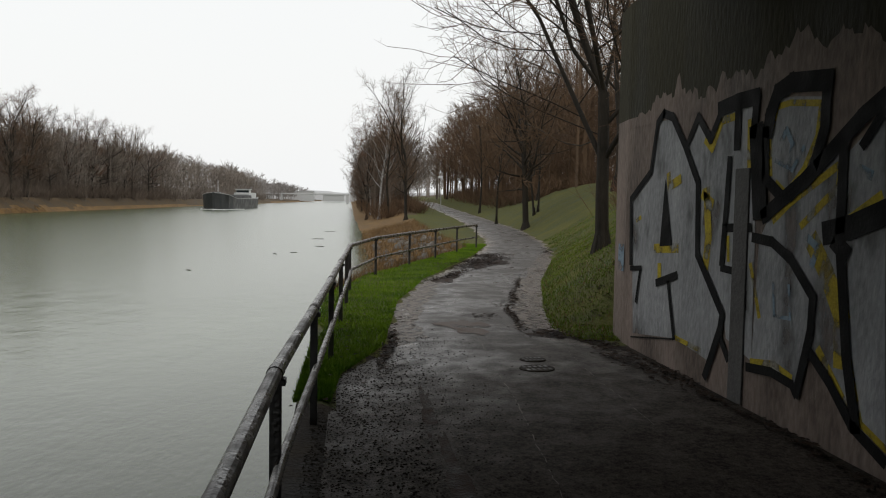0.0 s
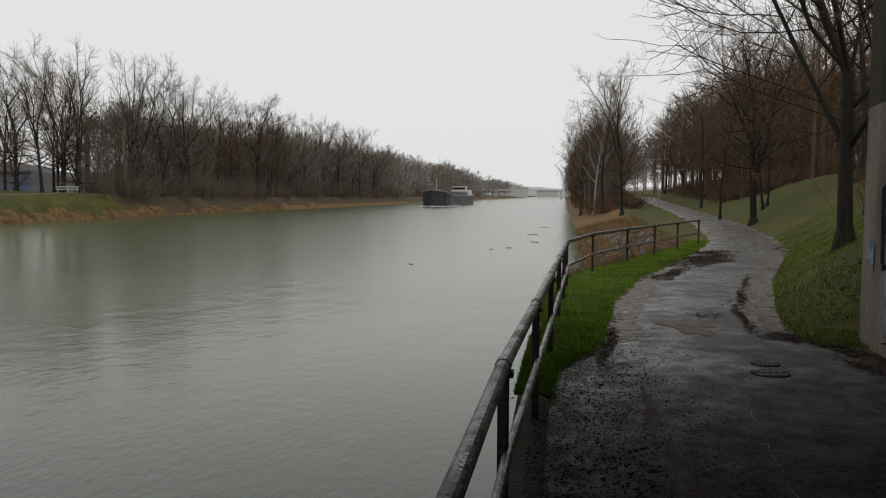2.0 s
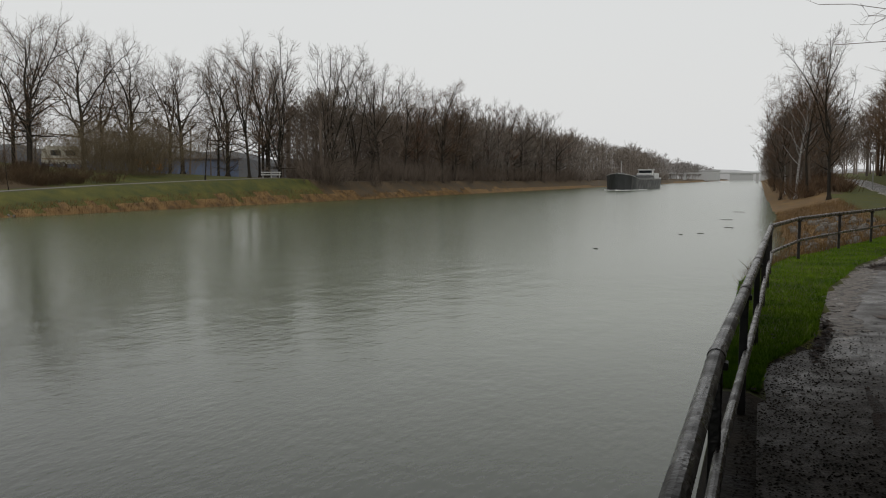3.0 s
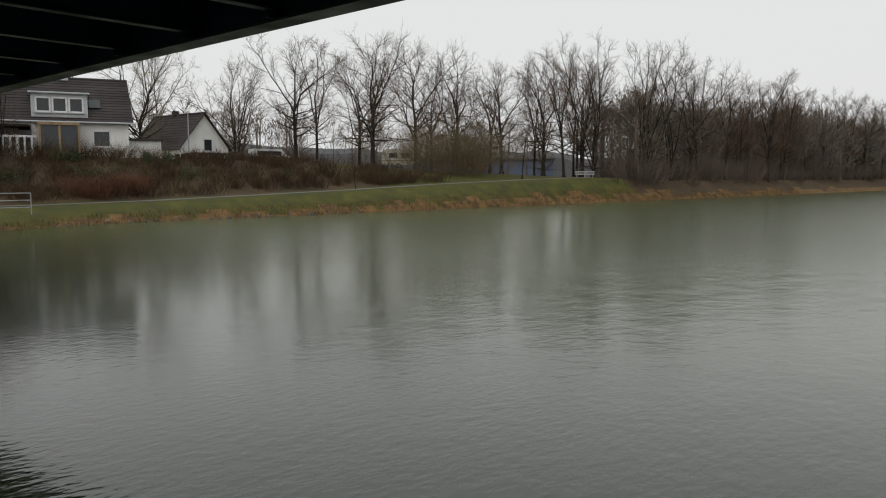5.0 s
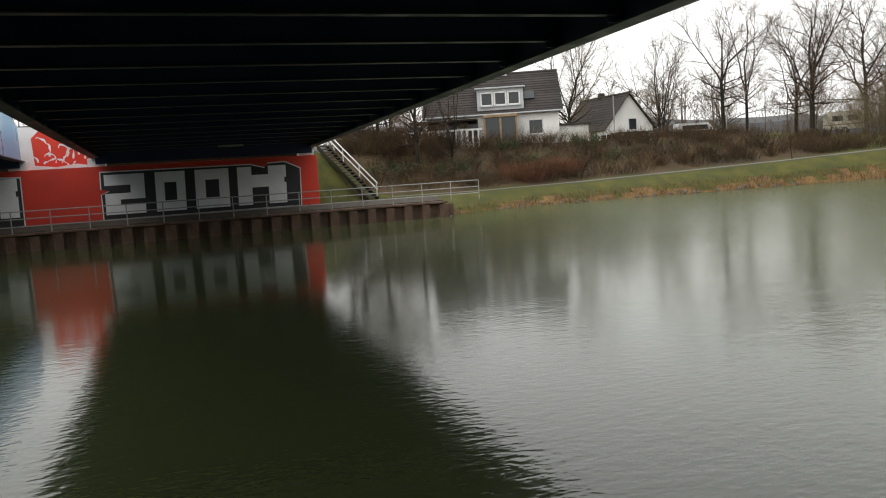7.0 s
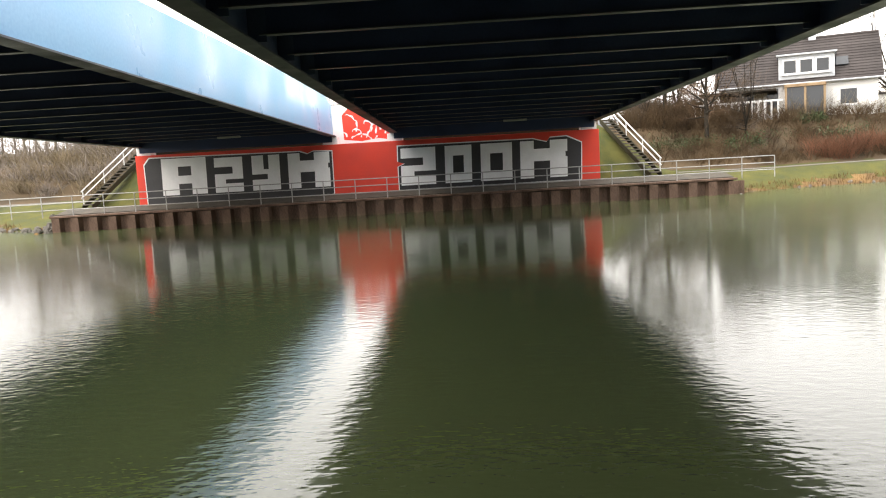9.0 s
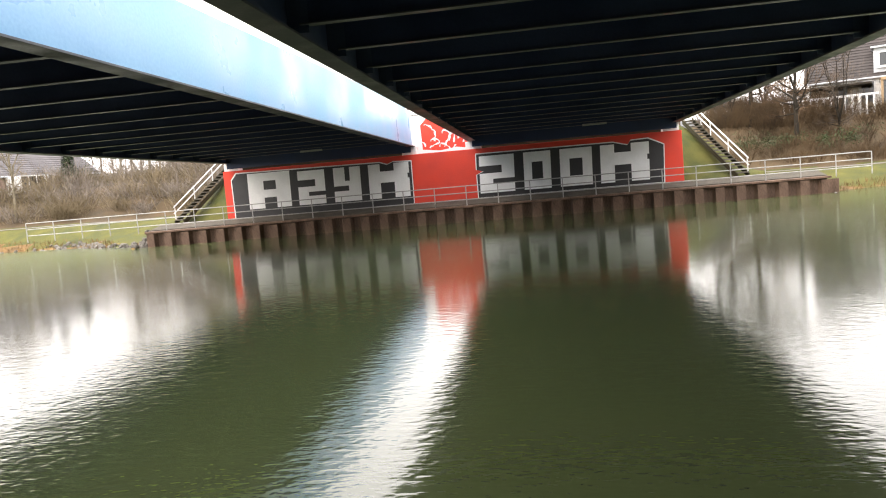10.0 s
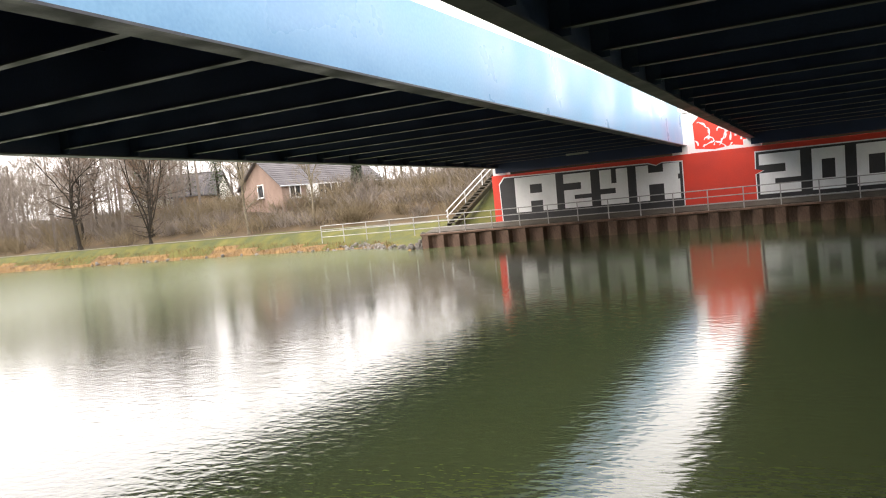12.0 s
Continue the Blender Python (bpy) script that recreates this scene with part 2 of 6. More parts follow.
M_PILE = mat("rusty_sheet_piling", (0.060, 0.036, 0.026), (0.22, 0.145, 0.108), 1.5, 0.75, 0.3, 20, streak=(1, 1, 0.35))
M_STONE = mat("rip_rap_stone", (0.06, 0.055, 0.048), (0.19, 0.175, 0.155), 3, 0.7, 0.4, 18, per_object=0.25)
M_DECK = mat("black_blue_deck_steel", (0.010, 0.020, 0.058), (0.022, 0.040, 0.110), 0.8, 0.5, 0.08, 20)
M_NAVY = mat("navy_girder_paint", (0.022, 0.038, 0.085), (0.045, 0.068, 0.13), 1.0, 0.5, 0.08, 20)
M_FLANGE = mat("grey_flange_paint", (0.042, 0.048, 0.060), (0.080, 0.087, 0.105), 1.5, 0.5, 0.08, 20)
M_BLUE = mat("sky_blue_girder_paint", (0.13, 0.32, 0.55), (0.22, 0.45, 0.66), 0.5, 0.4, 0.05, 15)
M_BARK = mat("wet_bark", (0.014, 0.012, 0.009), (0.045, 0.037, 0.028), 3, 0.75, 0.5, 22, streak=(1, 1, 0.25))
M_TWIG = mat("brown_twigs", (0.068, 0.043, 0.026), (0.18, 0.115, 0.070), 0.6, 0.8, 0, 10)
M_BRUSH = mat("dark_bramble_stems", (0.042, 0.028, 0.016), (0.128, 0.086, 0.048), 0.5, 0.85, 0, 10)
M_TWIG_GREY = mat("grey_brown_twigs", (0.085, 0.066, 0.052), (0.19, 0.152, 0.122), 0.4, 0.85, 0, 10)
# haze is put into this colour: the twig brown paled with distance
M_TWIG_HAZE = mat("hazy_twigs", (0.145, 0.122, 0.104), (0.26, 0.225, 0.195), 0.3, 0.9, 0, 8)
M_TWIG_OCHRE = mat("ochre_twigs", (0.120, 0.094, 0.058), (0.25, 0.20, 0.13), 0.6, 0.85, 0, 10)
M_TWIG_RED = mat("russet_twigs", (0.080, 0.043, 0.027), (0.19, 0.105, 0.066), 0.6, 0.85, 0, 10)
M_RUST = mat("rust_red_stems", (0.10, 0.045, 0.028), (0.24, 0.118, 0.072), 0.6, 0.85, 0, 10)
# paler again, with distant mist mixed into the twig colour
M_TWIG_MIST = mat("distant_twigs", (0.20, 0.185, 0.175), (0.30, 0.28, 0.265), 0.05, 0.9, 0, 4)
M_PALEBARK = mat("pale_grey_bark", (0.10, 0.085, 0.060), (0.25, 0.215, 0.155), 5, 0.8, 0.3, 18, streak=(1, 1, 0.5))
M_BIRCH = mat("white_birch_bark", (0.10, 0.09, 0.085), (0.50, 0.48, 0.46), 5, 0.7, 0.3, 18, streak=(1, 1, 2.5))
M_EVERGREEN = mat("evergreen_needles", (0.020, 0.040, 0.016), (0.070, 0.105, 0.042), 1.0, 0.7, 0, 12)
M_IVY = mat("evergreen_leaves", (0.02, 0.04, 0.012), (0.07, 0.10, 0.035), 1.5, 0.6, 0, 15)
M_RENDER = mat("white_house_render", (0.74, 0.74, 0.72), (0.86, 0.86, 0.84), 0.7, 0.8, 0.1, 15)
M_PINKHOUSE = mat("dull_pink_render", (0.22, 0.155, 0.125), (0.34, 0.245, 0.205), 0.7, 0.8, 0.1, 15)
M_ROOF = mat("dark_roof_tiles", (0.028, 0.024, 0.023), (0.07, 0.062, 0.06), 1.0, 0.85, 0.2, 10, per_object=0.2, spec=0.25)
M_ROOFGREY = mat("grey_roof_tiles", (0.075, 0.07, 0.075), (0.15, 0.142, 0.148), 1.0, 0.85, 0.2, 10, per_object=0.2)
M_ZINC = mat("zinc_cladding", (0.38, 0.41, 0.44), (0.54, 0.57, 0.60), 1.5, 0.5, 0.08, 15)
M_FRAME = mat("white_plastic_frame", (0.68, 0.69, 0.70), (0.80, 0.80, 0.80), 3, 0.4, 0, 10)
M_GLASS = glass_material("dark_window_glass")
M_WOODWARM = mat("tan_wood_cladding", (0.24, 0.16, 0.09), (0.40, 0.29, 0.18), 3, 0.7, 0.2, 25, streak=(1, 1, 0.2))
M_BRICK = mat("brown_brick", (0.10, 0.06, 0.045), (0.20, 0.12, 0.09), 2, 0.8, 0.2, 25)
# black paint lifted towards grey, as mist over the canal would show it
M_HULL = mat("black_hull_paint", (0.035, 0.037, 0.04), (0.075, 0.078, 0.082), 0.6, 0.5, 0.1, 10)
M_HATCH = mat("grey_hatch_covers", (0.10, 0.105, 0.11), (0.17, 0.175, 0.18), 0.8, 0.6, 0.1, 10)
M_CABIN = mat("white_cabin_paint", (0.55, 0.56, 0.56), (0.72, 0.73, 0.73), 1, 0.5, 0.05, 10)
# blue cladding with some mist mixed into its colour
M_SHEDBLUE = mat("blue_sheet_cladding", (0.085, 0.115, 0.18), (0.13, 0.165, 0.245), 0.5, 0.5, 0.1, 10)
M_ORANGE = mat("orange_machine_paint", (0.42, 0.15, 0.02), (0.55, 0.21, 0.03), 2, 0.5, 0.05, 15)
M_CREAM = mat("cream_caravan_paint", (0.55, 0.52, 0.44), (0.70, 0.67, 0.58), 1.5, 0.4, 0.05, 15)
M_RUBBER = mat("black_rubber", (0.012, 0.012, 0.012), (0.03, 0.03, 0.03), 4, 0.7, 0.1, 20)
# mist as a pale base colour, shared by all at the canal's end
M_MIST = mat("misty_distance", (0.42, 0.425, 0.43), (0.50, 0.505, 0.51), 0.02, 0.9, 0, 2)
M_STEP = mat("weathered_step_concrete", (0.05, 0.045, 0.035), (0.13, 0.115, 0.095), 2.0, 0.85, 0.3, 20)
M_WATER = water_material()
M_PATH = path_material()


# ---- mesh helpers ----
def mesh_from(name, verts, faces, material):
    me = bpy.data.meshes.new(name)
    me.from_pydata([tuple(v) for v in verts], [], faces)
    for m in material if isinstance(material, (list, tuple)) else [material]:
        me.materials.append(m)
    me.update()
    return me


def bm_mesh(name, bm, material):
    me = bpy.data.meshes.new(name)
    bmesh.ops.recalc_face_normals(bm, faces=bm.faces[:])
    bm.to_mesh(me)
    bm.free()
    me.materials.append(material)
    return me


def part(name, bm, material, parent=None, label=""):
    ob = new(name, bm_mesh(name, bm, material) if isinstance(bm, bmesh.types.BMesh) else bm)
    ob.parent = parent
    return tagged(ob, label)


def box(bm, x0, x1, y0, y1, z0, z1, bevel=0.0, m=None):
    """A box between two corners, its edges rounded by bevel, moved by m."""
    mid = Matrix.Translation(((x0 + x1) / 2, (y0 + y1) / 2, (z0 + z1) / 2)) @ Matrix.Diagonal((abs(x1 - x0), abs(y1 - y0), abs(z1 - z0), 1))
    made = bmesh.ops.create_cube(bm, size=1, matrix=mid)["verts"]
    if bevel:
        edges = list({e for v in made for e in v.link_edges})
        made = list({v for f in bmesh.ops.bevel(bm, geom=edges, offset=bevel, segments=2, affect="EDGES", profile=0.5)["faces"] for v in f.verts} | set(v for v in made if v.is_valid))
    if m is not None:
        bmesh.ops.transform(bm, matrix=m, verts=[v for v in made if v.is_valid])
    return bm


def boxed(*a, **k):
    return box(bmesh.new(), *a, **k)


def tube(bm, p0, p1, r0, r1=None, sides=10):
    """A tapered round bar from p0 to p1 with closed ends."""
    p0, p1 = Vector(p0), Vector(p1)
    d = p1 - p0
    q = d.to_track_quat("Z", "Y").to_matrix().to_4x4()
    bmesh.ops.create_cone(bm, cap_ends=True, segments=sides, radius1=r0, radius2=r0 if r1 is None else r1, depth=d.length,
                          matrix=Matrix.Translation((p0 + p1) / 2) @ q)
    return bm


def tubed(*a, **k):
    return tube(bmesh.new(), *a, **k)


def prism(bm, outline, axis, a, b):
    """A closed outline of (u, v) pushed along an axis from a to b."""
    put = {"x": lambda u, v, w: (w, u, v), "y": lambda u, v, w: (u, w, v), "z": lambda u, v, w: (u, v, w)}[axis]
    lo = [bm.verts.new(put(u, v, a)) for u, v in outline]
    hi = [bm.verts.new(put(u, v, b)) for u, v in outline]
    bm.faces.new(lo[::-1])
    bm.faces.new(hi)
    for i in range(len(lo)):
        j = (i + 1) % len(lo)
        bm.faces.new((lo[i], lo[j], hi[j], hi[i]))
    return bm


def thing(name, m=None, label="", category="", group="", kind=""):
    ob = new(name)
    if m is not None:
        ob.matrix_world = m
    return tagged(ob, label, category, group, kind)


def interp(v, xs, ys):
    return float(np.interp(v, xs, ys))


def smooth(a, b, v):
    t = np.clip((v - a) / (b - a), 0, 1)
    return t * t * (3 - 2 * t)


# ---- the plan ----
WATER = -0.8
SKEW = math.atan(0.0658)
BRIDGE = Matrix.Rotation(SKEW, 4, "Z")             # the bridge crosses the canal a little askew
CS, SN = math.cos(SKEW), math.sin(SKEW)
FARWALL, PILE = -41.44, -39.5                      # in the bridge's own axes
PATH_Y = [-60, 6.2, 7.5, 8.9, 10, 12.8, 16.4, 20, 24, 30, 35, 50, 70, 130, 300]
PATH_L = [-0.20, -0.16, -0.08, 0.40, 0.50, 0.79, 1.54, 2.62, 3.80, 5.25, 6.0, 7.6, 9.2, 11.5, 16]
EDGE_Y = [-60, 8.6, 9.6, 10.4, 12.4, 16.5, 21, 25.7, 33, 45, 70, 130, 300]
PATH_R = [3.3, 3.25, 2.72, 2.72, 3.12, 4.10, 5.46, 6.87, 8.4, 10.1, 12.0, 14.2, 19]
RISE_Y, RISE_Z = [-60, 35, 70, 100, 130, 300], [0, 0, 0.25, 0.8, 1.45, 2.4]
TOP_Y, TOP_X = [-60, 13.2, 15, 17.6, 20, 22.6, 28.5, 40, 60, 130, 300], [-0.5, -0.5, -0.25, 0.35, 1.3, 2.25, 4.3, 4.4, 5.0, 6.0, 9]
FOOT_X = [-0.62, -0.62, -0.6, -0.5, -0.4, -0.3, -0.25, -0.2, -0.2, -0.1, 0]
TOW_Y, TOW_Z = [-400, -60, -24, 5, 15, 22, 30, 38, 47, 59, 71, 85, 400], [0.9, 0.6, 0.4, 0.2, 0.15, 0.27, 0.5, 0.75, 1.1, 1.45, 1.7, 1.3, 1.0]

SHORE_Y, SHORE_X = [-60, -43, -31, -25.5, -22, 10, 11.5, 14, 18], [-44, -44, -42.0, -38.7, -38.2, -40.3, -40.9, -42.4, -43.6]


def height(x, y):
    """The ground's height at a place, on both banks and in the canal's bed."""
    bump = 0.05 * math.sin(x * 1.3 + y * 0.7) * math.sin(y * 0.9 - x * 0.4)
    if x > -20:
        top, foot = interp(y, TOP_Y, TOP_X), interp(y, TOP_Y, FOOT_X)
        z = interp(y, RISE_Y, RISE_Z)
        if x < foot:
            return max(-3.0, WATER - 0.25 - (foot - x) * (6.0 if y < 13.5 else 0.5))
        if x < top:
            return z + (WATER - 0.25 - z) * (top - x) / (top - foot) + bump * 0.8
        left, right = interp(y, PATH_Y, PATH_L), interp(y, EDGE_Y, PATH_R)
        if x > right:
            d = x - right
            steep = interp(y, [8, 12, 24, 40, 60, 85], [0.62, 0.6, 0.55, 0.60, 0.52, 0.14])
            foot = interp(y, [10, 24, 36], [1.7, 2.4, 5.2])
            up = steep * min(d, foot) + 0.16 * max(0, min(d - foot, 14)) * interp(y, [8, 26, 70, 200], [0.8, 1.0, 0.9, 0.6])
            if y < 10.6:
                up = (4.2 if x > 4.0 else 0.0) * float(smooth(-400, -60, y))
            elif x < 6:
                up *= float(smooth(10.0, 12.6, y + max(0, x - 3.4) * 1.2))
            return z + up + (bump * min(1, d) if y > 10.6 else 0)
        if x < left and y > 6:
            return z + 0.04 + bump * 0.4
        return z - 0.03
    u, v = x * CS + y * SN, -x * SN + y * CS
    tow = interp(y, TOW_Y, TOW_Z)
    shore = interp(y, SHORE_Y, SHORE_X)
    d = -43.6 - x
    if x > shore:
        z = max(-3.0, WATER - 0.2 - (x - shore) * 0.6)
    elif d < 3:
        z = WATER - 0.2 + (tow - WATER + 0.2) * ((shore - x) / (shore + 46.6)) ** 0.8
    elif d < 5.6:
        z = tow
    else:
        garden = interp(y, [-400, -60, -20, 10, 40, 52, 62, 80, 400], [3.0, 2.9, 3.4, 3.4, 3.1, 3.0, 2.6, 1.8, 1.6])
        run = interp(y, [-60, 40, 60, 80], [8.5, 8.5, 18, 12])
        z = tow + (garden - tow) * float(smooth(0, run, d - 5.6)) + bump * min(1, (d - 5.6) / 3)
    if -21.5 < v < 13.8 and u > FARWALL - 1.2:
        z = -0.1 if u < PILE - 1.0 else -3.0 + 2.5 * max(float(smooth(11.5, 14.5, v)), float(smooth(-18.5, -21.5, v))) - max(0, u - PILE) * 0.35
    if u < FARWALL - 0.9:
        lift = 3.1 * float(smooth(12.5, 7.6, v)) * float(smooth(-22.5, -17.6, v)) * float(smooth(FARWALL - 0.8, FARWALL - 2.6, u) if -17 < v < 7 else smooth(FARWALL - 0.6, FARWALL - 5.5, u))
        z = max(z, 0.28 + lift) if lift > 0.03 else z
    return z


def grid_sheet(name, xs, ys, pick, mats):
    verts = [(x, y, height(x, y)) for y in ys for x in xs]
    n = len(xs)
    faces = [(j * n + i, j * n + i + 1, (j + 1) * n + i + 1, (j + 1) * n + i) for j in range(len(ys) - 1) for i in range(n - 1)]
    me = mesh_from(name, verts, faces, mats)
    for p in me.polygons:
        c = p.center
        p.material_index = pick(c.x, c.y)
        p.use_smooth = True
    return new(name, me)


def ground_kind(x, y):
    """0 grass, 1 leaf litter, 2 dry bank grass, 3 mud."""
    wob = 0.5 * math.sin(y * 0.8) + 0.4 * math.sin(y * 2.1 + x)
    if x > -20:
        top = interp(y, TOP_Y, TOP_X)
        if x < top - 0.1 + 0.3 * wob:
            return 3 if y < 13.4 else 2
        if y < 6.3 or (y < 9 and x > interp(y, PATH_Y, PATH_L) + 0.05):
            return 3
        right = interp(y, EDGE_Y, PATH_R)
        if x > right + 13 + 2 * wob or (x > right + 9 and y > 36 + 3 * wob):
            return 1
        if y > 75 and x < interp(y, PATH_Y, PATH_L) - 3:
            return 1
        return 0
    d = -43.6 - x
    if interp(y, SHORE_Y, SHORE_X) - x < 0.9 + 0.6 * wob:
        return 2
    if y > 76 + 2 * wob:
        return 2 if d < 0.8 + 0.4 * wob else 1
    if d < 6.2 + 0.3 * wob:
        return 0
    if y > 46 + 3 * wob:
        return 0 if d < 30 else 1
    u, v = x * CS + y * SN, -x * SN + y * CS
    if -20.5 < v < 10.5 and d < 14:
        return 0
    return 1 if d < 15 + wob else 0


xs = ([-3000, -1200, -500, -250, -150, -110] + list(np.arange(-95, -62, 1.5)) + list(np.arange(-62, -37, 0.5)) + [-36, -30, -19.9, -8, -3, -1.5, -0.9, -0.7]
      + list(np.arange(-0.62, 6.0, 0.2)) + list(np.arange(6.0, 16, 0.5)) + list(np.arange(16, 40, 2.0)) + [45, 60, 90, 150, 300, 700, 3000])
ys = ([-3000, -1000, -400, -200, -130, -100] + list(np.arange(-85, -30, 2.5)) + list(np.arange(-30, 6, 1.0)) + list(np.arange(6, 32, 0.3)) + list(np.arange(32, 60, 0.8))
      + list(np.arange(60, 140, 2.5)) + [150, 180, 220, 280, 350, 450, 700, 1200, 4000])
ground = grid_sheet("ground", xs, ys, ground_kind, [M_GRASS, M_EARTH, M_REED, M_MUD])
tagged(ground, "wet grassy banks with leaf litter and mud", "ground", kind="structure")

water = new("water", mesh_from("water", [(-300, -2500, WATER), (30, -2500, WATER), (30, 4000, WATER), (-300, 4000, WATER)], [(0, 1, 2, 3)], M_WATER))


def ridge(name, pts, h0, h1, seed, material):
    """A low wooded ridge far off, with an uneven top."""
    rng = random.Random(seed)
    verts, faces = [], []
    n = 140
    for k in range(n + 1):
        s = k / n * (len(pts) - 1)
        i = min(int(s), len(pts) - 2)
        x, y = (pts[i][j] + (pts[i + 1][j] - pts[i][j]) * (s - i) for j in (0, 1))
        top = h0 + (h1 - h0) * (0.5 + 0.3 * math.sin(k * 0.31) + 0.2 * math.sin(k * 0.83)) + rng.uniform(0, 1.2)
        d = Vector((x + 20, y, 0)).normalized() * 30
        verts += [(x, y, -2), (x + d.x * 0.3, y + d.y * 0.3, top * 0.8), (x + d.x, y + d.y, top)]
    for k in range(n):
        for j in (0, 1):
            i = 3 * k + j
            faces.append((i, i + 3, i + 4, i + 1))
    return tagged(new(name, mesh_from(name, verts, faces, material)), "misty wooded ridge in the distance", "backdrop", kind="structure")


# mist carried by the base colours: blue-grey at the side, paler far off
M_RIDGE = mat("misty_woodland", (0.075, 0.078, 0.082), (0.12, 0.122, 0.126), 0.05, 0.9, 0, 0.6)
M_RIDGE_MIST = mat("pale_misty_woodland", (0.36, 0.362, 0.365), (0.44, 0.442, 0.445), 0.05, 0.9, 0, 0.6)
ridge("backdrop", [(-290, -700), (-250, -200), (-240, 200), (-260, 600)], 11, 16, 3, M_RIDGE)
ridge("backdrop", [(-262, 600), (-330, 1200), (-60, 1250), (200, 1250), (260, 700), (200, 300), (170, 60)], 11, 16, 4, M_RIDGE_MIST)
tagged(water, "murky green canal water with fine ripples", "water", kind="structure")


def ribbon(name, ys_, left, right, lift, material, label, cross=9):
    """A strip of paving between two edges, following the ground with a slight crown."""
    verts, faces = [], []
    for y in ys_:
        a, b = left(y), right(y)
        for k in range(cross):
            s = k / (cross - 1)
            x = a + (b - a) * s
            z = interp(y, RISE_Y, RISE_Z) if x > -20 else interp(y, TOW_Y, TOW_Z)
            verts.append((x, y, z + lift + 0.03 * (1 - (2 * s - 1) ** 2)))
    n = len(list(ys_))
    for j in range(n - 1):
        for k in range(cross - 1):
            i = j * cross + k
            faces.append((i, i + 1, i + 1 + cross, i + cross))
    me = mesh_from(name, verts, faces, material)
    across = me.attributes.new("across", "FLOAT", "POINT")
    for i in range(len(verts)):
        across.data[i].value = (i % cross) / (cross - 1)
    for p in me.polygons:
        p.use_smooth = True
    return tagged(new(name, me), label, "path", kind="structure")


def wobble(y, k):
    return 0.07 * math.sin(2.3 * y + k) + 0.05 * math.sin(5.1 * y + 2 * k) + 0.03 * math.sin(11 * y + k)


ribbon("path", list(np.arange(-40, 60, 0.25)) + list(np.arange(60, 200, 2.0)),
       lambda y: interp(y, PATH_Y, PATH_L) + (wobble(y, 1) if y > 6.5 else 0), lambda y: interp(y, EDGE_Y, PATH_R) + (wobble(y, 4) if y > 8.5 else -0.02),
       0.0, M_PATH, "wet dark asphalt towpath with muddy edges")
ribbon("far_towpath", list(np.arange(-120, 110, 1.0)), lambda y: -48.9 + 0.12 * math.sin(0.7 * y), lambda y: -47.4 + 0.12 * math.sin(0.9 * y), 0.02, M_FARPATH, "pale gravel towpath on the grassy bank", 5)


# ---- bridge ----
def soffit(u):
    return 4.0 + 0.0175 * u


def bridge_deck(name, v0, v1, blue_side, first):
    """One of two parallel steel decks: edge girders with flanges and stiffeners, cross beams and the slab."""
    deck = thing(name, BRIDGE, "dark steel bridge deck with cross beams and edge girders", "bridge", "bridge decks")
    u0, u1 = FARWALL - 0.3, 5.0
    wide = 0.38
    tilt = Matrix.Translation((0, 0, 4.0)) @ Matrix.Rotation(-math.atan(0.0175), 4, "Y")
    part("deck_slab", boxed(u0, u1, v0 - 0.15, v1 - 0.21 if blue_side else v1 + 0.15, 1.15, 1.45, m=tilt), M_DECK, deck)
    # added dark sheet, in place of the shade above the far wall
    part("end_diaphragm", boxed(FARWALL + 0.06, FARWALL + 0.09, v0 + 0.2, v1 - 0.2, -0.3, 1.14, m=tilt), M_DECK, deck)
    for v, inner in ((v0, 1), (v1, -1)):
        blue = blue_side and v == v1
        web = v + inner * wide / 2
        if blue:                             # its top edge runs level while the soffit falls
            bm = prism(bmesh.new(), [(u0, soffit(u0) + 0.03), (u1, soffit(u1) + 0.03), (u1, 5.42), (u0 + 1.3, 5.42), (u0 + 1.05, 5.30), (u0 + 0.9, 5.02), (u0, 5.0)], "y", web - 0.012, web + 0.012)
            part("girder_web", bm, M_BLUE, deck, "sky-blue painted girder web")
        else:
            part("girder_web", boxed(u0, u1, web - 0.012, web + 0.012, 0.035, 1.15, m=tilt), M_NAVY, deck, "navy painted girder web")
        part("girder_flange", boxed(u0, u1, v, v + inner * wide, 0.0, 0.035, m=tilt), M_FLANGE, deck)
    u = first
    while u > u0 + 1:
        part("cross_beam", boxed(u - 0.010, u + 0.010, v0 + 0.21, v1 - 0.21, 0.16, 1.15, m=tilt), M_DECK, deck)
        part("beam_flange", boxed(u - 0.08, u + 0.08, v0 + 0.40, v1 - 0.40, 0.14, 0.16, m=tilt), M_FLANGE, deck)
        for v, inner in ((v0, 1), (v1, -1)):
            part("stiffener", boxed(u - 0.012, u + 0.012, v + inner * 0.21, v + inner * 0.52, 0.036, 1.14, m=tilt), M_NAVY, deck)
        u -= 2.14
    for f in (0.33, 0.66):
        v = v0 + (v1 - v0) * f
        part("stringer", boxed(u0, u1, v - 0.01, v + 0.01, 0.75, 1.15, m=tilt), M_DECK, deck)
    # drain pipe slung below the slab
    v = v0 + (v1 - v0) * 0.58
    part("drain_pipe", tubed((FARWALL + 4.0, v - 0.55, soffit(FARWALL) + 0.10), (FARWALL + 4.0, v + 0.55, soffit(FARWALL) + 0.10), 0.045, sides=10), M_GALV, deck, "short pale drain pipe")
    return deck


bridge_deck("bridge_deck", -3.58, 7.2, False, -0.73)
bridge_deck("bridge_deck", -17.0, -6.42, True, -0.9)

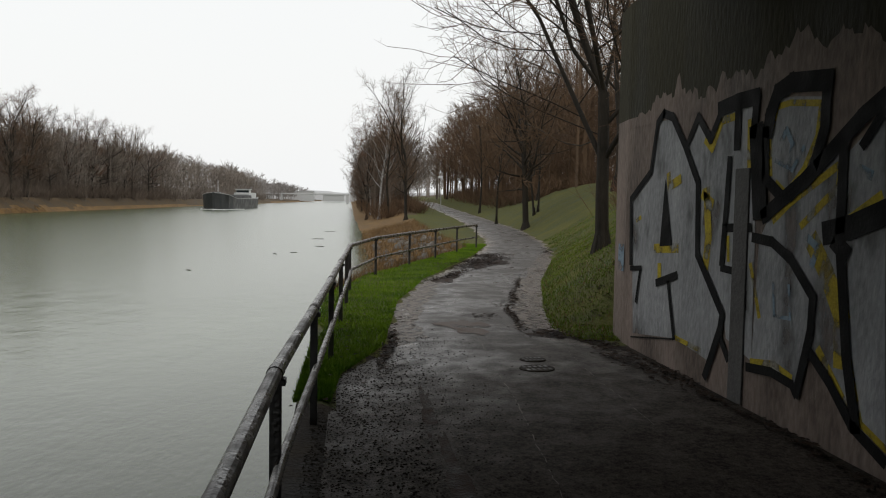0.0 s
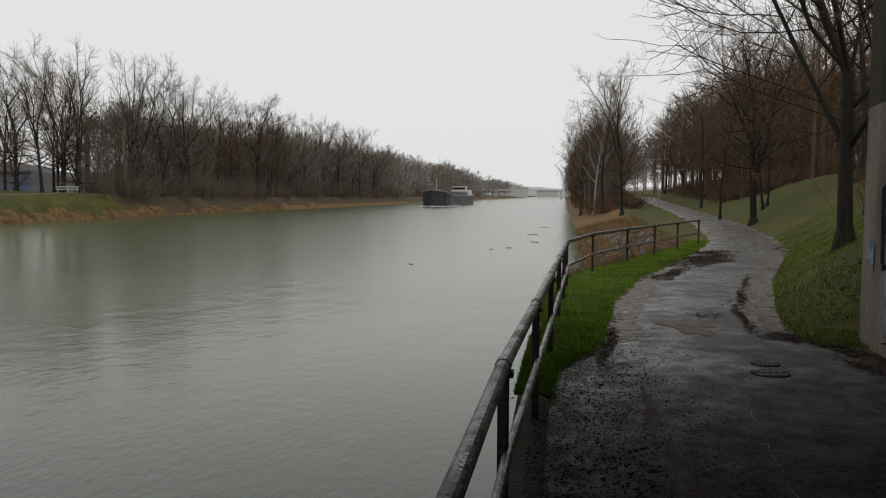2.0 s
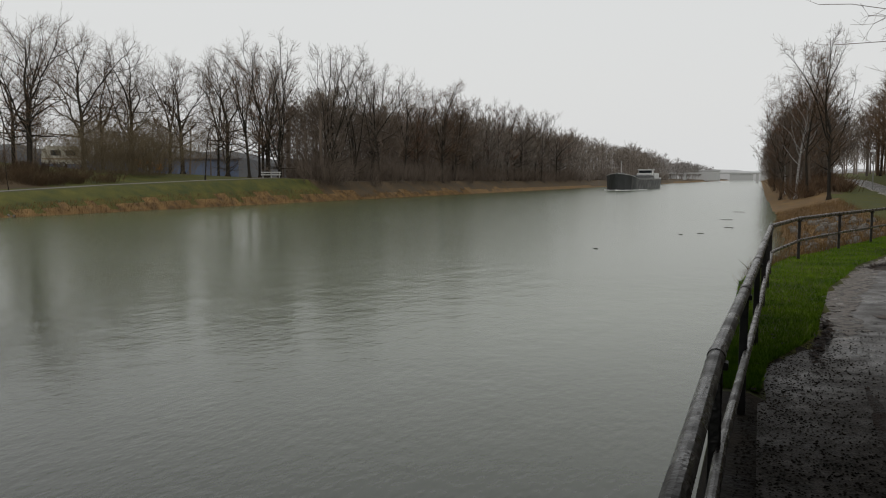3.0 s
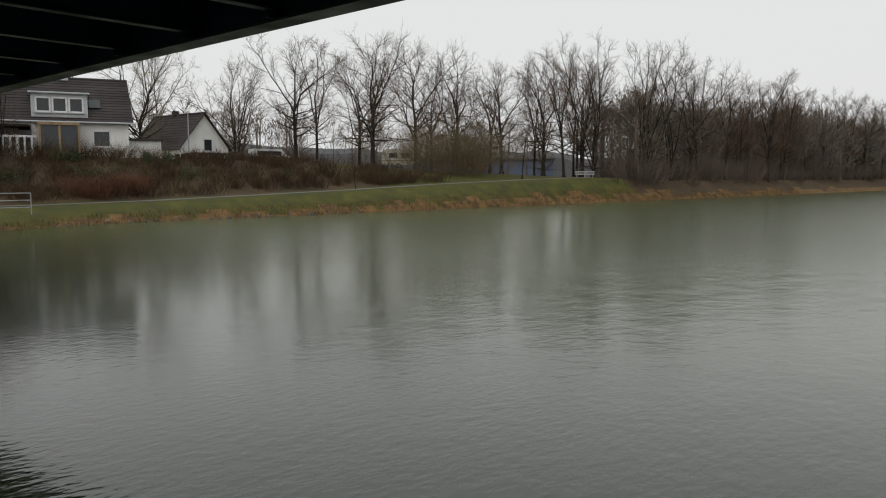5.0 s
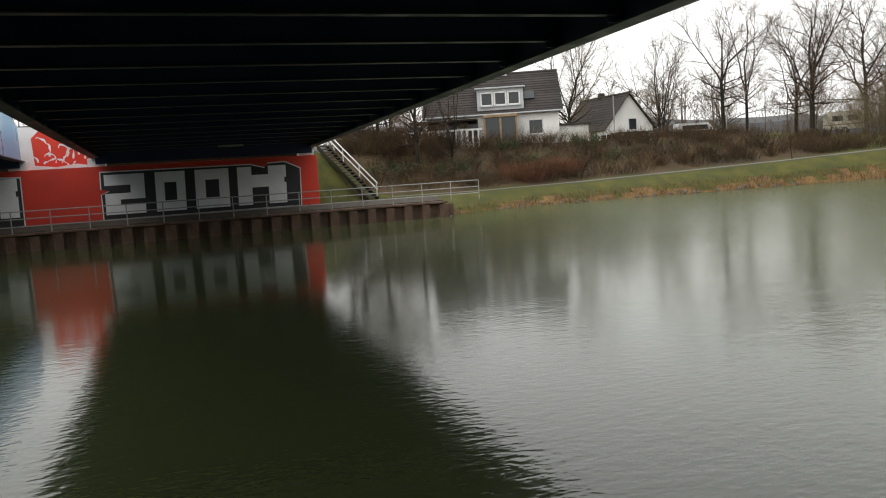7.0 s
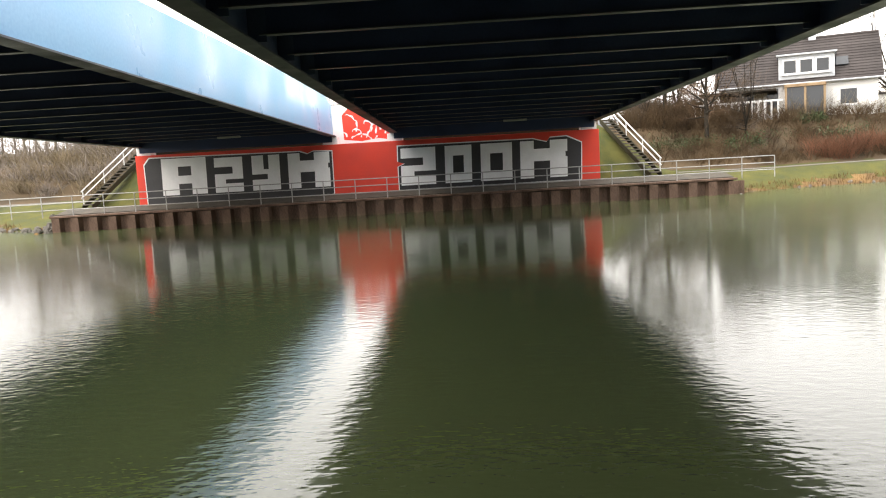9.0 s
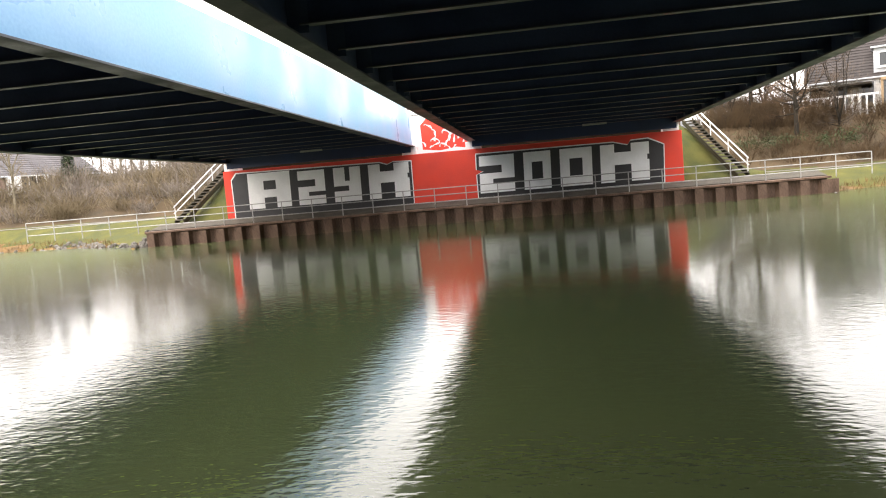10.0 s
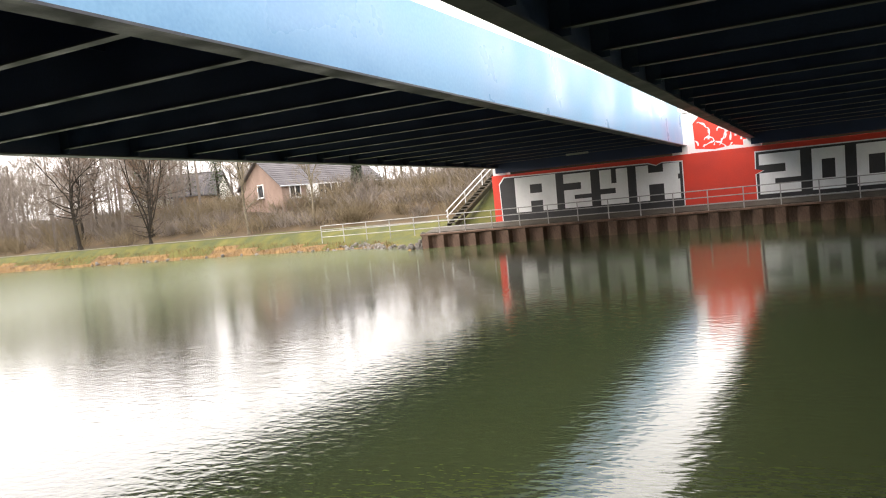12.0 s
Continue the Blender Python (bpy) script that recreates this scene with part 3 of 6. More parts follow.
# the near abutment, a concrete wall beside the path, rounded at its end
def near_abutment():
    ab = thing("abutment_wall", None, "grey concrete abutment wall with faded graffiti beside the path", "wall", kind="structure")
    bm = bmesh.new()
    outline = [(3.33, -24), (3.33, 9.2), (3.40, 9.75), (3.58, 10.2), (3.85, 10.5), (4.3, 10.6), (4.3, -24)]
    prism(bm, outline, "z", -0.3, 2.72)
    part("wall_lower", bm, M_PINKWASH, ab, "pale pinkish washed lower wall")
    bm = bmesh.new()
    prism(bm, outline, "z", 2.72, 4.1)
    part("wall_upper", bm, M_CONC_DARK, ab, "dark mossy upper wall")
    return ab


near_wall = near_abutment()


def stroke(bm, pts, width, lift, x0=3.33):
    """A painted line on the near wall through (y, z) points."""
    for (y0, z0), (y1, z1) in zip(pts, pts[1:]):
        dy, dz = y1 - y0, z1 - z0
        ln = math.hypot(dy, dz) or 1
        ny, nz = -dz / ln * width / 2, dy / ln * width / 2
        ey, ez = dy / ln * width * 0.3, dz / ln * width * 0.3
        vs = [bm.verts.new((x0 - lift, y, z)) for y, z in ((y0 - ey + ny, z0 - ez + nz), (y1 + ey + ny, z1 + ez + nz), (y1 + ey - ny, z1 + ez - nz), (y0 - ey - ny, z0 - ez - nz))]
        bm.faces.new(vs)
        lift += 0.0004


def fill(bm, pts, lift, x0=3.33):
    bm.faces.new([bm.verts.new((x0 - lift, y, z)) for y, z in pts])


# the outlines of four sprayed letters: (y, z) points on the wall and the line's width
LETTER_A = [
    ([(8.09, 2.68), (8.26, 2.59), (8.41, 2.06), (9.0, 1.76), (8.95, 1.0)], 0.1),
    ([(8.95, 0.94), (8.62, 0.97)], 0.07),
    ([(8.65, 0.93), (8.75, 0.57)], 0.07),
    ([(8.09, 2.67), (7.86, 2.61), (7.53, 2.29), (7.21, 1.92), (7.17, 1.23), (6.62, 0.73), (6.65, 0.59), (6.92, 0.1)], 0.11),
    ([(6.64, 0.5), (6.49, 0.35)], 0.09),
    ([(8.15, 0.85), (7.64, 0.98)], 0.1),
    ([(7.84, 0.89), (7.65, 0.33)], 0.08),
    ([(8.88, 0.13), (7.65, 0.32)], 0.02),
]
LETTER_C = [
    ([(7.48, 2.3), (7.25, 2.55), (6.98, 2.31), (6.8, 2.52)], 0.1),
    ([(6.81, 2.57), (6.47, 2.6), (6.16, 2.6)], 0.17),
    ([(6.47, 2.21), (6.47, 2.5)], 0.13),
    ([(6.59, 2.11), (6.64, 1.49), (6.67, 1.18)], 0.1),
    ([(6.67, 1.14), (6.4, 1.13)], 0.08),
    ([(6.66, 1.5), (6.19, 1.52)], 0.09),
    ([(6.16, 2.6), (6.2, 2.29)], 0.12),
]
LETTER_B = [
    ([(6.15, 2.31), (6.05, 1.66)], 0.26),
    ([(5.97, 2.29), (5.94, 2.43), (5.84, 2.59), (5.65, 2.64), (5.18, 2.59)], 0.18),
    ([(5.2, 2.59), (5.21, 2.26), (5.33, 1.97), (5.6, 1.79)], 0.13),
    ([(6.0, 2.31), (5.98, 1.92), (5.7, 1.76)], 0.12),
    ([(5.98, 1.62), (5.38, 1.92), (4.79, 2.3), (4.6, 2.39)], 0.15),
    ([(6.13, 1.44), (5.84, 1.42), (5.56, 1.3), (5.26, 1.05), (5.27, 0.8), (5.42, 0.3)], 0.1),
    ([(6.15, 0.35), (5.78, 0.39), (5.48, 0.36), (5.42, 0.3)], 0.09),
]
LETTER_END = [
    ([(5.29, 0.66), (5.02, 0.48), (4.76, 0.25), (4.43, 0.12)], 0.1),
    ([(4.98, 2.1), (4.98, 1.49), (4.85, 0.7), (4.72, 0.24)], 0.12),
    ([(5.13, 1.52), (4.86, 1.57), (4.54, 1.67)], 0.2),
    ([(5.02, 1.46), (4.91, 1.39)], 0.16),
    ([(4.78, 2.11), (4.59, 2.31)], 0.09),
]
bm = bmesh.new()
fill(bm, [(8.84, 0.18), (9.0, 1.71), (8.41, 2.05), (8.2, 2.6), (7.9, 2.59), (7.56, 2.28), (7.23, 1.92), (7.18, 1.22), (6.64, 0.73), (6.67, 0.58), (6.87, 0.25), (7.62, 0.33)], 0.004)
fill(bm, [(7.53, 2.27), (7.24, 2.52), (6.97, 2.29), (6.78, 2.51), (6.18, 2.56), (6.12, 1.44), (6.1, 0.41), (6.55, 0.52), (6.62, 0.73), (7.17, 1.23), (7.21, 1.92)], 0.0045)
fill(bm, [(5.98, 2.22), (5.93, 2.43), (5.8, 2.54), (5.6, 2.53), (5.23, 2.48), (5.26, 2.25), (5.37, 1.97), (5.68, 1.79), (5.96, 1.92)], 0.005)
fill(bm, [(6.05, 1.42), (5.93, 1.59), (5.38, 1.9), (4.96, 2.15), (4.98, 1.49), (4.85, 0.7), (4.75, 0.29), (5.24, 0.67), (5.42, 0.33), (5.78, 0.42), (6.1, 0.41)], 0.0055)
fill(bm, [(4.94, 2.07), (4.59, 2.3), (4.43, 0.18), (4.71, 0.26), (4.82, 0.7), (4.95, 1.46)], 0.006)
part("spray_fill", bm, M_SILVER, near_wall, "pale grey sprayed letter fill")
bm = bmesh.new()
for pts, w in (
        ([(7.93, 2.01), (7.9, 1.89), (7.64, 1.96)], 0.1),
        ([(8.24, 1.22), (7.65, 1.26)], 0.1),
        ([(8.1, 1.04), (8.09, 0.89)], 0.1),
        ([(8.81, 1.51), (8.69, 1.55)], 0.05),
        ([(7.63, 0.34), (7.05, 0.32)], 0.05),
        ([(7.09, 2.31), (6.95, 2.22), (6.77, 2.46), (6.51, 2.48)], 0.07),
        ([(6.28, 2.41), (6.26, 2.01)], 0.06),
        ([(7.03, 1.83), (6.96, 1.4), (7.0, 1.14)], 0.13),
        ([(7.11, 1.8), (6.91, 1.72)], 0.09),
        ([(6.58, 1.42), (6.56, 1.22)], 0.05),
        ([(5.91, 1.95), (5.95, 2.22), (5.85, 2.48), (5.67, 2.49), (5.27, 2.44), (5.3, 2.21), (5.45, 1.98), (5.66, 1.81)], 0.05),
        ([(5.84, 1.59), (5.61, 1.73), (5.01, 2.0), (5.03, 1.84), (5.45, 1.56)], 0.06),
        ([(5.3, 1.44), (5.13, 1.25), (4.93, 0.96), (4.91, 0.65)], 0.17),
        ([(6.17, 1.21), (6.0, 0.8)], 0.05),
        ([(6.1, 0.41), (5.75, 0.46), (5.5, 0.41)], 0.05),
        ([(5.17, 0.68), (4.83, 0.36)], 0.07),
        ([(4.82, 0.67), (4.68, 0.29), (4.43, 0.2)], 0.05),
        ([(4.92, 1.61), (4.59, 1.78)], 0.06),
        ([(5.82, 1.86), (5.7, 1.79)], 0.09),
):
    stroke(bm, pts, w, 0.0075)
part("spray_shading", bm, M_YELLOW, near_wall, "yellow sprayed shading")
bm = bmesh.new()
for pts, w in (
        ([(5.77, 2.21), (5.7, 2.29), (5.61, 2.17), (5.65, 2.03)], 0.05),
        ([(5.84, 2.06), (5.6, 1.98), (5.46, 2.14)], 0.04),
        ([(5.8, 1.1), (5.77, 0.84), (5.54, 0.85), (5.58, 1.1)], 0.03),
        ([(5.37, 1.48), (5.23, 1.41), (5.29, 1.28)], 0.06),
        ([(9.3, 1.15), (9.3, 0.94)], 0.2),
        ([(4.8, 1.95), (4.69, 1.91)], 0.07),
):
    stroke(bm, pts, w, 0.011)
part("spray_accent", bm, M_PALEBLUE, near_wall, "pale blue sprayed scribbles")
bm = bmesh.new()
for pts, w in LETTER_A + LETTER_C + LETTER_B + LETTER_END:
    stroke(bm, pts, w * 0.85, 0.014)
fill(bm, [(8.0, 1.98), (8.1, 1.25), (7.78, 1.28)], 0.013)
part("spray_outline", bm, M_BLACK, near_wall, "black sprayed outline")
# the ragged upper limit of the pale wash, run down here and there
bm = bmesh.new()
rng = random.Random(5)
lower, upper = [], []
y, slip = 9.18, 0.0
while y > 1.0:
    slip = slip * 0.7 + rng.gauss(0, 0.035)
    top_ = interp(y, [1, 4.6, 5.0, 5.7, 6.2, 6.6, 7.2, 7.8, 8.4, 9.2], [2.74, 2.74, 2.90, 2.94, 2.80, 2.84, 2.77, 2.92, 2.75, 2.76]) + slip
    lower.append(bm.verts.new((3.327, y, 2.60)))
    upper.append(bm.verts.new((3.327, y, max(2.64, top_))))
    y -= rng.uniform(0.02, 0.06)
for k in range(len(lower) - 1):
    bm.faces.new((lower[k], lower[k + 1], upper[k + 1], upper[k]))
part("wash_edge", bm, M_PINKWASH, near_wall, "ragged upper edge of the pale wash")
part("drain_channel", boxed(3.312, 3.345, 6.23, 6.47, 0.0, 2.02, 0.004), M_GREYSTRIP, near_wall, "grey painted-over strip")


# the far abutment with its mural: each letter as blocks (left, right, bottom, top) of its unit square
LETTERS = {
    "A": ((0, 0.37, 0, 1), (0.66, 1, 0, 1), (0.37, 0.66, 0.77, 1), (0.37, 0.66, 0.30, 0.52)),
    "2": ((0, 1, 0.73, 1), (0.64, 1, 0.53, 0.73), (0, 1, 0.37, 0.53), (0, 0.38, 0.25, 0.37), (0, 1, 0, 0.25)),
    "Y": ((0, 0.42, 0.60, 1), (0.60, 1, 0.60, 1), (0, 1, 0.46, 0.60), (0.55, 1, 0.31, 0.46), (0, 1, 0, 0.31)),
    "K": ((0, 0.29, 0, 1), (0.29, 0.63, 0.45, 0.78), (0.63, 1, 0.68, 1), (0.63, 0.96, 0.54, 0.68), (0.63, 1, 0, 0.54)),
    "0": ((0, 0.30, 0, 1), (0.70, 1, 0, 1), (0.30, 0.70, 0.73, 1), (0.30, 0.70, 0, 0.27)),
}


def mural_letter(bm, blocks, v0, v1, z0, z1, x, lean):
    """A painted block letter, its top leaning sideways a little."""
    for a, b, lo, hi in blocks:
        bm.faces.new([bm.verts.new((x, v0 + (v1 - v0) * p + lean * q, z0 + (z1 - z0) * q)) for p, q in ((a, lo), (b, lo), (b, hi), (a, hi))])


def far_abutment():
    ab = thing("far_abutment", BRIDGE, "red painted abutment wall with black and white lettered mural", "wall", kind="structure")
    bm = boxed(FARWALL - 1.0, FARWALL, -17.1, 7.25, -0.5, 2.86, 0.02)
    part("wall_body", bm, M_RED, ab)
    x = FARWALL + 0.004
    for word, v0, v1, cut in (("A2YK", -16.4, -6.75, 1), ("200K", -3.05, 6.2, 2)):
        bm = bmesh.new()
        if cut == 1:
            pts = [(-16.62, 0.25), (-6.72, 0.30), (-6.70, 2.52), (-7.7, 2.56), (-8.0, 2.44), (-8.4, 2.58), (-16.35, 2.68), (-16.65, 2.33)]
        else:
            pts = [(-3.25, 0.30), (6.25, 0.32), (6.32, 2.22), (5.55, 2.58), (4.68, 2.55), (4.52, 2.34), (4.2, 2.42), (3.8, 2.53), (-3.22, 2.56), (-3.25, 1.75), (-2.9, 1.65), (-3.25, 1.5)]
        # a thin white edge round the black field
        mid_v, mid_z = (v0 + v1) / 2, 1.45
        bm.faces.new([bm.verts.new((x, mid_v + (v - mid_v) * 1.010, mid_z + (z - mid_z) * 1.05)) for v, z in pts])
        part("mural_edge", bm, M_WHITE, ab, "white painted edge line")
        bm = bmesh.new()
        bm.faces.new([bm.verts.new((x + 0.004, v, z)) for v, z in pts])
        part("mural_field", bm, M_BLACKPAINT, ab, "black mural field")
        spans = [(-15.78, -13.4), (-12.97, -11.47), (-10.98, -9.5), (-9.06, -6.86)] if cut == 1 else [(-3.14, -1.32), (-0.83, 0.57), (1.04, 2.68), (3.10, 5.55)]
        for ch, (a, b) in zip(word, spans):
            bm = bmesh.new()
            z0, z1 = (0.70, 2.52) if cut == 1 else (0.51, 2.44)
            mural_letter(bm, LETTERS[ch], a, b, z0, z1 + (0.1 if ch == "A" else 0), x + 0.008, 0.03 if cut == 1 else 0.05)
            part("letter", bm, M_WHITE, ab, "white block letter")
    for v in (-16.65, -6.75, -3.35, 6.75):
        bm = boxed(FARWALL - 0.75, FARWALL - 0.1, v - 0.4, v + 0.4, 2.86, soffit(FARWALL) - 0.01, 0.02)
        part("bearing_block", bm, M_WHITE, ab, "pale concrete bearing block")
    # the dark colour here paints in the shade below the decks
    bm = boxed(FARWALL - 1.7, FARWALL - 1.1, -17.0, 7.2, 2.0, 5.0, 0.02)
    part("back_wall", bm, M_CONC_DARK, ab, "concrete back wall below the decks, darkened for shade")
    bm = bmesh.new()
    bm.faces.new([bm.verts.new((FARWALL - 1.094, v, z)) for v, z in ((-6.15, 3.1), (-5.2, 2.98), (-4.3, 3.1), (-3.7, 3.0), (-3.65, 4.3), (-4.2, 4.75), (-5.0, 4.55), (-5.8, 4.8), (-6.2, 4.4))])
    part("back_graffiti", bm, M_RED, ab, "red graffiti on white")
    rng = random.Random(8)
    for k in range(9):                       # looping white strokes over the red
        v, z, a = -6.0 + 0.26 * k, 3.15 + rng.uniform(0, 0.4), rng.uniform(0.9, 1.6)
        bm = bmesh.new()
        rows = []
        for i in range(14):
            w = 0.035 + 0.02 * math.sin(i * 1.3 + k)
            rows.append([bm.verts.new((FARWALL - 1.090, v - math.sin(a) * w * e, z + math.cos(a) * w * e)) for e in (-1, 1)])
            v, z = v + math.cos(a) * 0.10, z + math.sin(a) * 0.10
            a += rng.gauss(0, 0.5) + (0.35 if i > 6 else -0.1)
        for p, q in zip(rows, rows[1:]):
            bm.faces.new((p[0], p[1], q[1], q[0]))
        part("graffiti_stroke", bm, M_WHITE, ab, "white spray stroke")
    bm = bmesh.new()
    bm.faces.new([bm.verts.new((FARWALL - 1.097, v, z)) for v, z in ((-6.95, 2.9), (-3.3, 2.9), (-3.3, 4.95), (-6.95, 4.95))])
    part("back_primer", bm, M_WHITE, ab, "white paint behind the graffiti")
    return ab


far_wall = far_abutment()


# sheet piling along the far quay
def sheet_piling():
    quay = thing("sheet_pile_wall", BRIDGE, "rusty steel sheet-pile quay wall with concrete cap", "quay wall", kind="structure")
    walkway = prism(bmesh.new(), [(FARWALL - 0.02, 0.30), (PILE - 0.42, 0.06), (PILE - 0.42, -0.4), (FARWALL - 0.02, -0.4)], "y", -20.9, 13.6)
    part("walkway", walkway, M_STEP, quay, "damp brown quay walkway")
    part("cap", boxed(PILE - 0.42, PILE + 0.20, -20.9, 13.6, -0.08, 0.02, 0.02), M_PILE, quay, "rusty capping beam")
    bm = prism(bmesh.new(), [(-0.16, 0.0), (-0.16, 0.97), (-0.10, 0.97), (-0.10, 0.60), (0.20, 0.50), (0.20, 0.10), (-0.10, 0.0)], "z", -2.4, -0.09)
    proto = bm_mesh("pile", bm, M_PILE)
    v = -20.9
    while v < 13.5:
        ob = new("pile", proto)
        ob.parent = quay
        ob.location = (PILE, v, random.uniform(-0.05, 0.0))
        v += 0.97
    return quay


sheet_piling()


# ---- railings ----
def near_railing():
    rail = thing("railing", None, "weathered brown steel pipe railing along the water", "railing")
    pts = [(-0.39, -6.0), (-0.385, -3.0), (-0.38, -0.6), (-0.372, 1.5), (-0.350, 3.78), (-0.268, 6.0), (-0.190, 8.22), (-0.118, 10.6), (-0.05, 12.6), (0.0, 14.3), (0.57, 17.35), (1.53, 20.15), (2.47, 22.6), (3.48, 25.4), (4.53, 27.9)]
    for i, (x, y) in enumerate(pts):
        z = height(x, y)
        base = -0.35 if y < 14 else z - 0.1
        bm = bmesh.new()
        box(bm, x - 0.028, x + 0.028, y - 0.028, y + 0.028, base, 0.83, 0.006)
        box(bm, x - 0.05, x + 0.05, y - 0.035, y + 0.035, 0.800, 0.835, 0.006)
        part("post", bm, M_RAILDARK, rail)
        a, b = pts[max(0, i - 1)], pts[min(len(pts) - 1, i + 1)]
        d = Vector((b[0] - a[0], b[1] - a[1], 0)).normalized() * 0.05
        part("rail_collar", tubed((x - d.x, y - d.y, 0.862), (x + d.x, y + d.y, 0.862), 0.041, sides=14), M_RAIL, rail, "welded pipe collar")
    for (x0, y0), (x1, y1) in zip(pts, pts[1:]):
        d = Vector((x1 - x0, y1 - y0, 0)).normalized() * 0.006
        part("top_rail", tubed((x0 + d.x, y0 + d.y, 0.862), (x1 - d.x, y1 - d.y, 0.862), 0.037, sides=14), M_RAIL, rail)
        part("middle_rail", tubed((x0 + 0.03, y0, 0.43), (x1 + 0.03, y1, 0.43), 0.027, sides=12), M_RAIL, rail)
    return rail


near_railing()


def far_railing():
    rail = thing("railing", BRIDGE, "galvanised steel pipe railing on the far quay", "railing")
    u = PILE - 0.25
    vs = [-27.9 + 1.61 * i for i in range(28)]
    for v in vs:
        part("post", tubed((u, v, -0.05), (u, v, 1.0), 0.026, sides=8), M_RAILGREY, rail)
    for z in (1.0, 0.66, 0.32):
        part("rail", tubed((u, vs[0], z), (u, vs[-1], z), 0.024, sides=8), M_RAILGREY, rail)
    return rail


far_railing()


def far_stairs(bottom, top, group):
    st = thing("outdoor_stairs", BRIDGE, "concrete steps with pale steel handrails up the embankment", "stairs", group)
    b, t = Vector(bottom), Vector(top)
    n = 18
    d = (t - b) / n
    side = Vector((-d.y, d.x, 0)).normalized() * 0.6
    out = 1 if (side.y > 0) == (b.y > 0) else -1
    inner, outer = side * (-0.1 * out), side * out
    for i in range(n):
        p = b + d * i
        bm = bmesh.new()
        corners = [p + inner, p + outer, p + outer + Vector((d.x, d.y, 0)) * 1.3, p + inner + Vector((d.x, d.y, 0)) * 1.3]
        prism(bm, [(c.x, c.y) for c in corners], "z", p.z + d.z - 0.07, p.z + d.z)
        part("step", bm, M_STEP, st)
    for edge in (inner, outer):
        bm = bmesh.new()
        across = side.normalized() * 0.03
        ring = [[bm.verts.new(q + edge + across * k + Vector((0, 0, h))) for k, h in ((-1, -0.18), (1, -0.18), (1, 0.10), (-1, 0.10))] for q in (b, t)]
        for k in range(4):
            bm.faces.new((ring[0][k], ring[0][(k + 1) % 4], ring[1][(k + 1) % 4], ring[1][k]))
        bm.faces.new(ring[0][::-1])
        bm.faces.new(ring[1])
        part("stringer", bm, M_CONC_DARK, st, "dark sloping stair stringer")
    for s in (out,):
        a, e = b + side * s, t + side * s
        for h in (0.5, 0.85):
            part("handrail", tubed(a + Vector((0, 0, h)), e + Vector((0, 0, h)), 0.035, sides=8), M_CABIN, st, "white painted handrail")
        for f in (0.02, 0.34, 0.66, 0.98):
            q = a.lerp(e, f)
            part("post", tubed(q, q + Vector((0, 0, 0.85)), 0.03, sides=8), M_CABIN, st, "white painted post")
    return st


far_stairs((FARWALL - 0.4, 10.0, 0.3), (FARWALL - 5.2, 8.3, 3.5), "embankment stairs")
far_stairs((FARWALL - 0.4, -19.9, 0.3), (FARWALL - 5.2, -18.2, 3.5), "embankment stairs")


# ---- trees ----
def strips_mesh(name, segs, material):
    """Far twigs: one tapered sliver for each (p0, p1, r0, r1), turned at random."""
    a, b = (np.array([s[k] for s in segs], float) for k in (0, 1))
    w0, w1 = (np.array([s[k] for s in segs], float)[:, None] * 1.5 for k in (2, 3))
    d = b - a
    d /= np.linalg.norm(d, axis=1, keepdims=True) + 1e-9
    turn = np.random.RandomState(len(segs)).normal(size=a.shape)
    s = np.cross(d, turn)
    s /= np.linalg.norm(s, axis=1, keepdims=True) + 1e-9
    verts = np.stack([a - s * w0, a + s * w0, b + s * w1, b - s * w1], 1).reshape(-1, 3)
    me = bpy.data.meshes.new(name)
    me.from_pydata(verts.tolist(), [], (np.arange(len(segs))[:, None] * 4 + np.arange(4)).tolist())
    me.materials.append(material)
    return me


def segments_mesh(name, segs, sides, material):
    """Tapered open tubes for a list of (p0, p1, r0, r1)."""
    if not segs:
        segs = [((0, 0, 0), (0, 0, 0.1), 0.01, 0.01)]
    a = np.array([s[0] for s in segs], float)
    b = np.array([s[1] for s in segs], float)
    r0 = np.array([s[2] for s in segs])[:, None, None]
    r1 = np.array([s[3] for s in segs])[:, None, None]
    d = b - a
    d /= np.linalg.norm(d, axis=1, keepdims=True) + 1e-9
    ref = np.where(np.abs(d[:, 2:3]) > 0.9, [[1.0, 0, 0]], [[0, 0, 1.0]])
    s = np.cross(d, ref)
    s /= np.linalg.norm(s, axis=1, keepdims=True) + 1e-9
    t = np.cross(d, s)
    ang = np.arange(sides) * 2 * np.pi / sides
    ring = np.cos(ang)[None, :, None] * s[:, None] + np.sin(ang)[None, :, None] * t[:, None]
    verts = np.concatenate([a[:, None] + ring * r0, b[:, None] + ring * r1], 1).reshape(-1, 3)
    base = np.arange(len(segs))[:, None] * 2 * sides
    k = np.arange(sides)
    k2 = (k + 1) % sides
    faces = np.stack([base + k, base + k2, base + sides + k2, base + sides + k], -1).reshape(-1, 4)
    me = bpy.data.meshes.new(name)
    me.from_pydata(verts.tolist(), [], faces.tolist())
    me.materials.append(material)
    me.polygons.foreach_set("use_smooth", [True] * len(me.polygons))
    me.update()
    return me


def turned(d, angle, spin, rng):
    """d bent by angle, in the direction spin round it."""
    d = Vector(d).normalized()
    side = d.orthogonal().normalized()
    side.rotate(Matrix.Rotation(spin, 3, d))
    return (d * math.cos(angle) + side * math.sin(angle)).normalized()


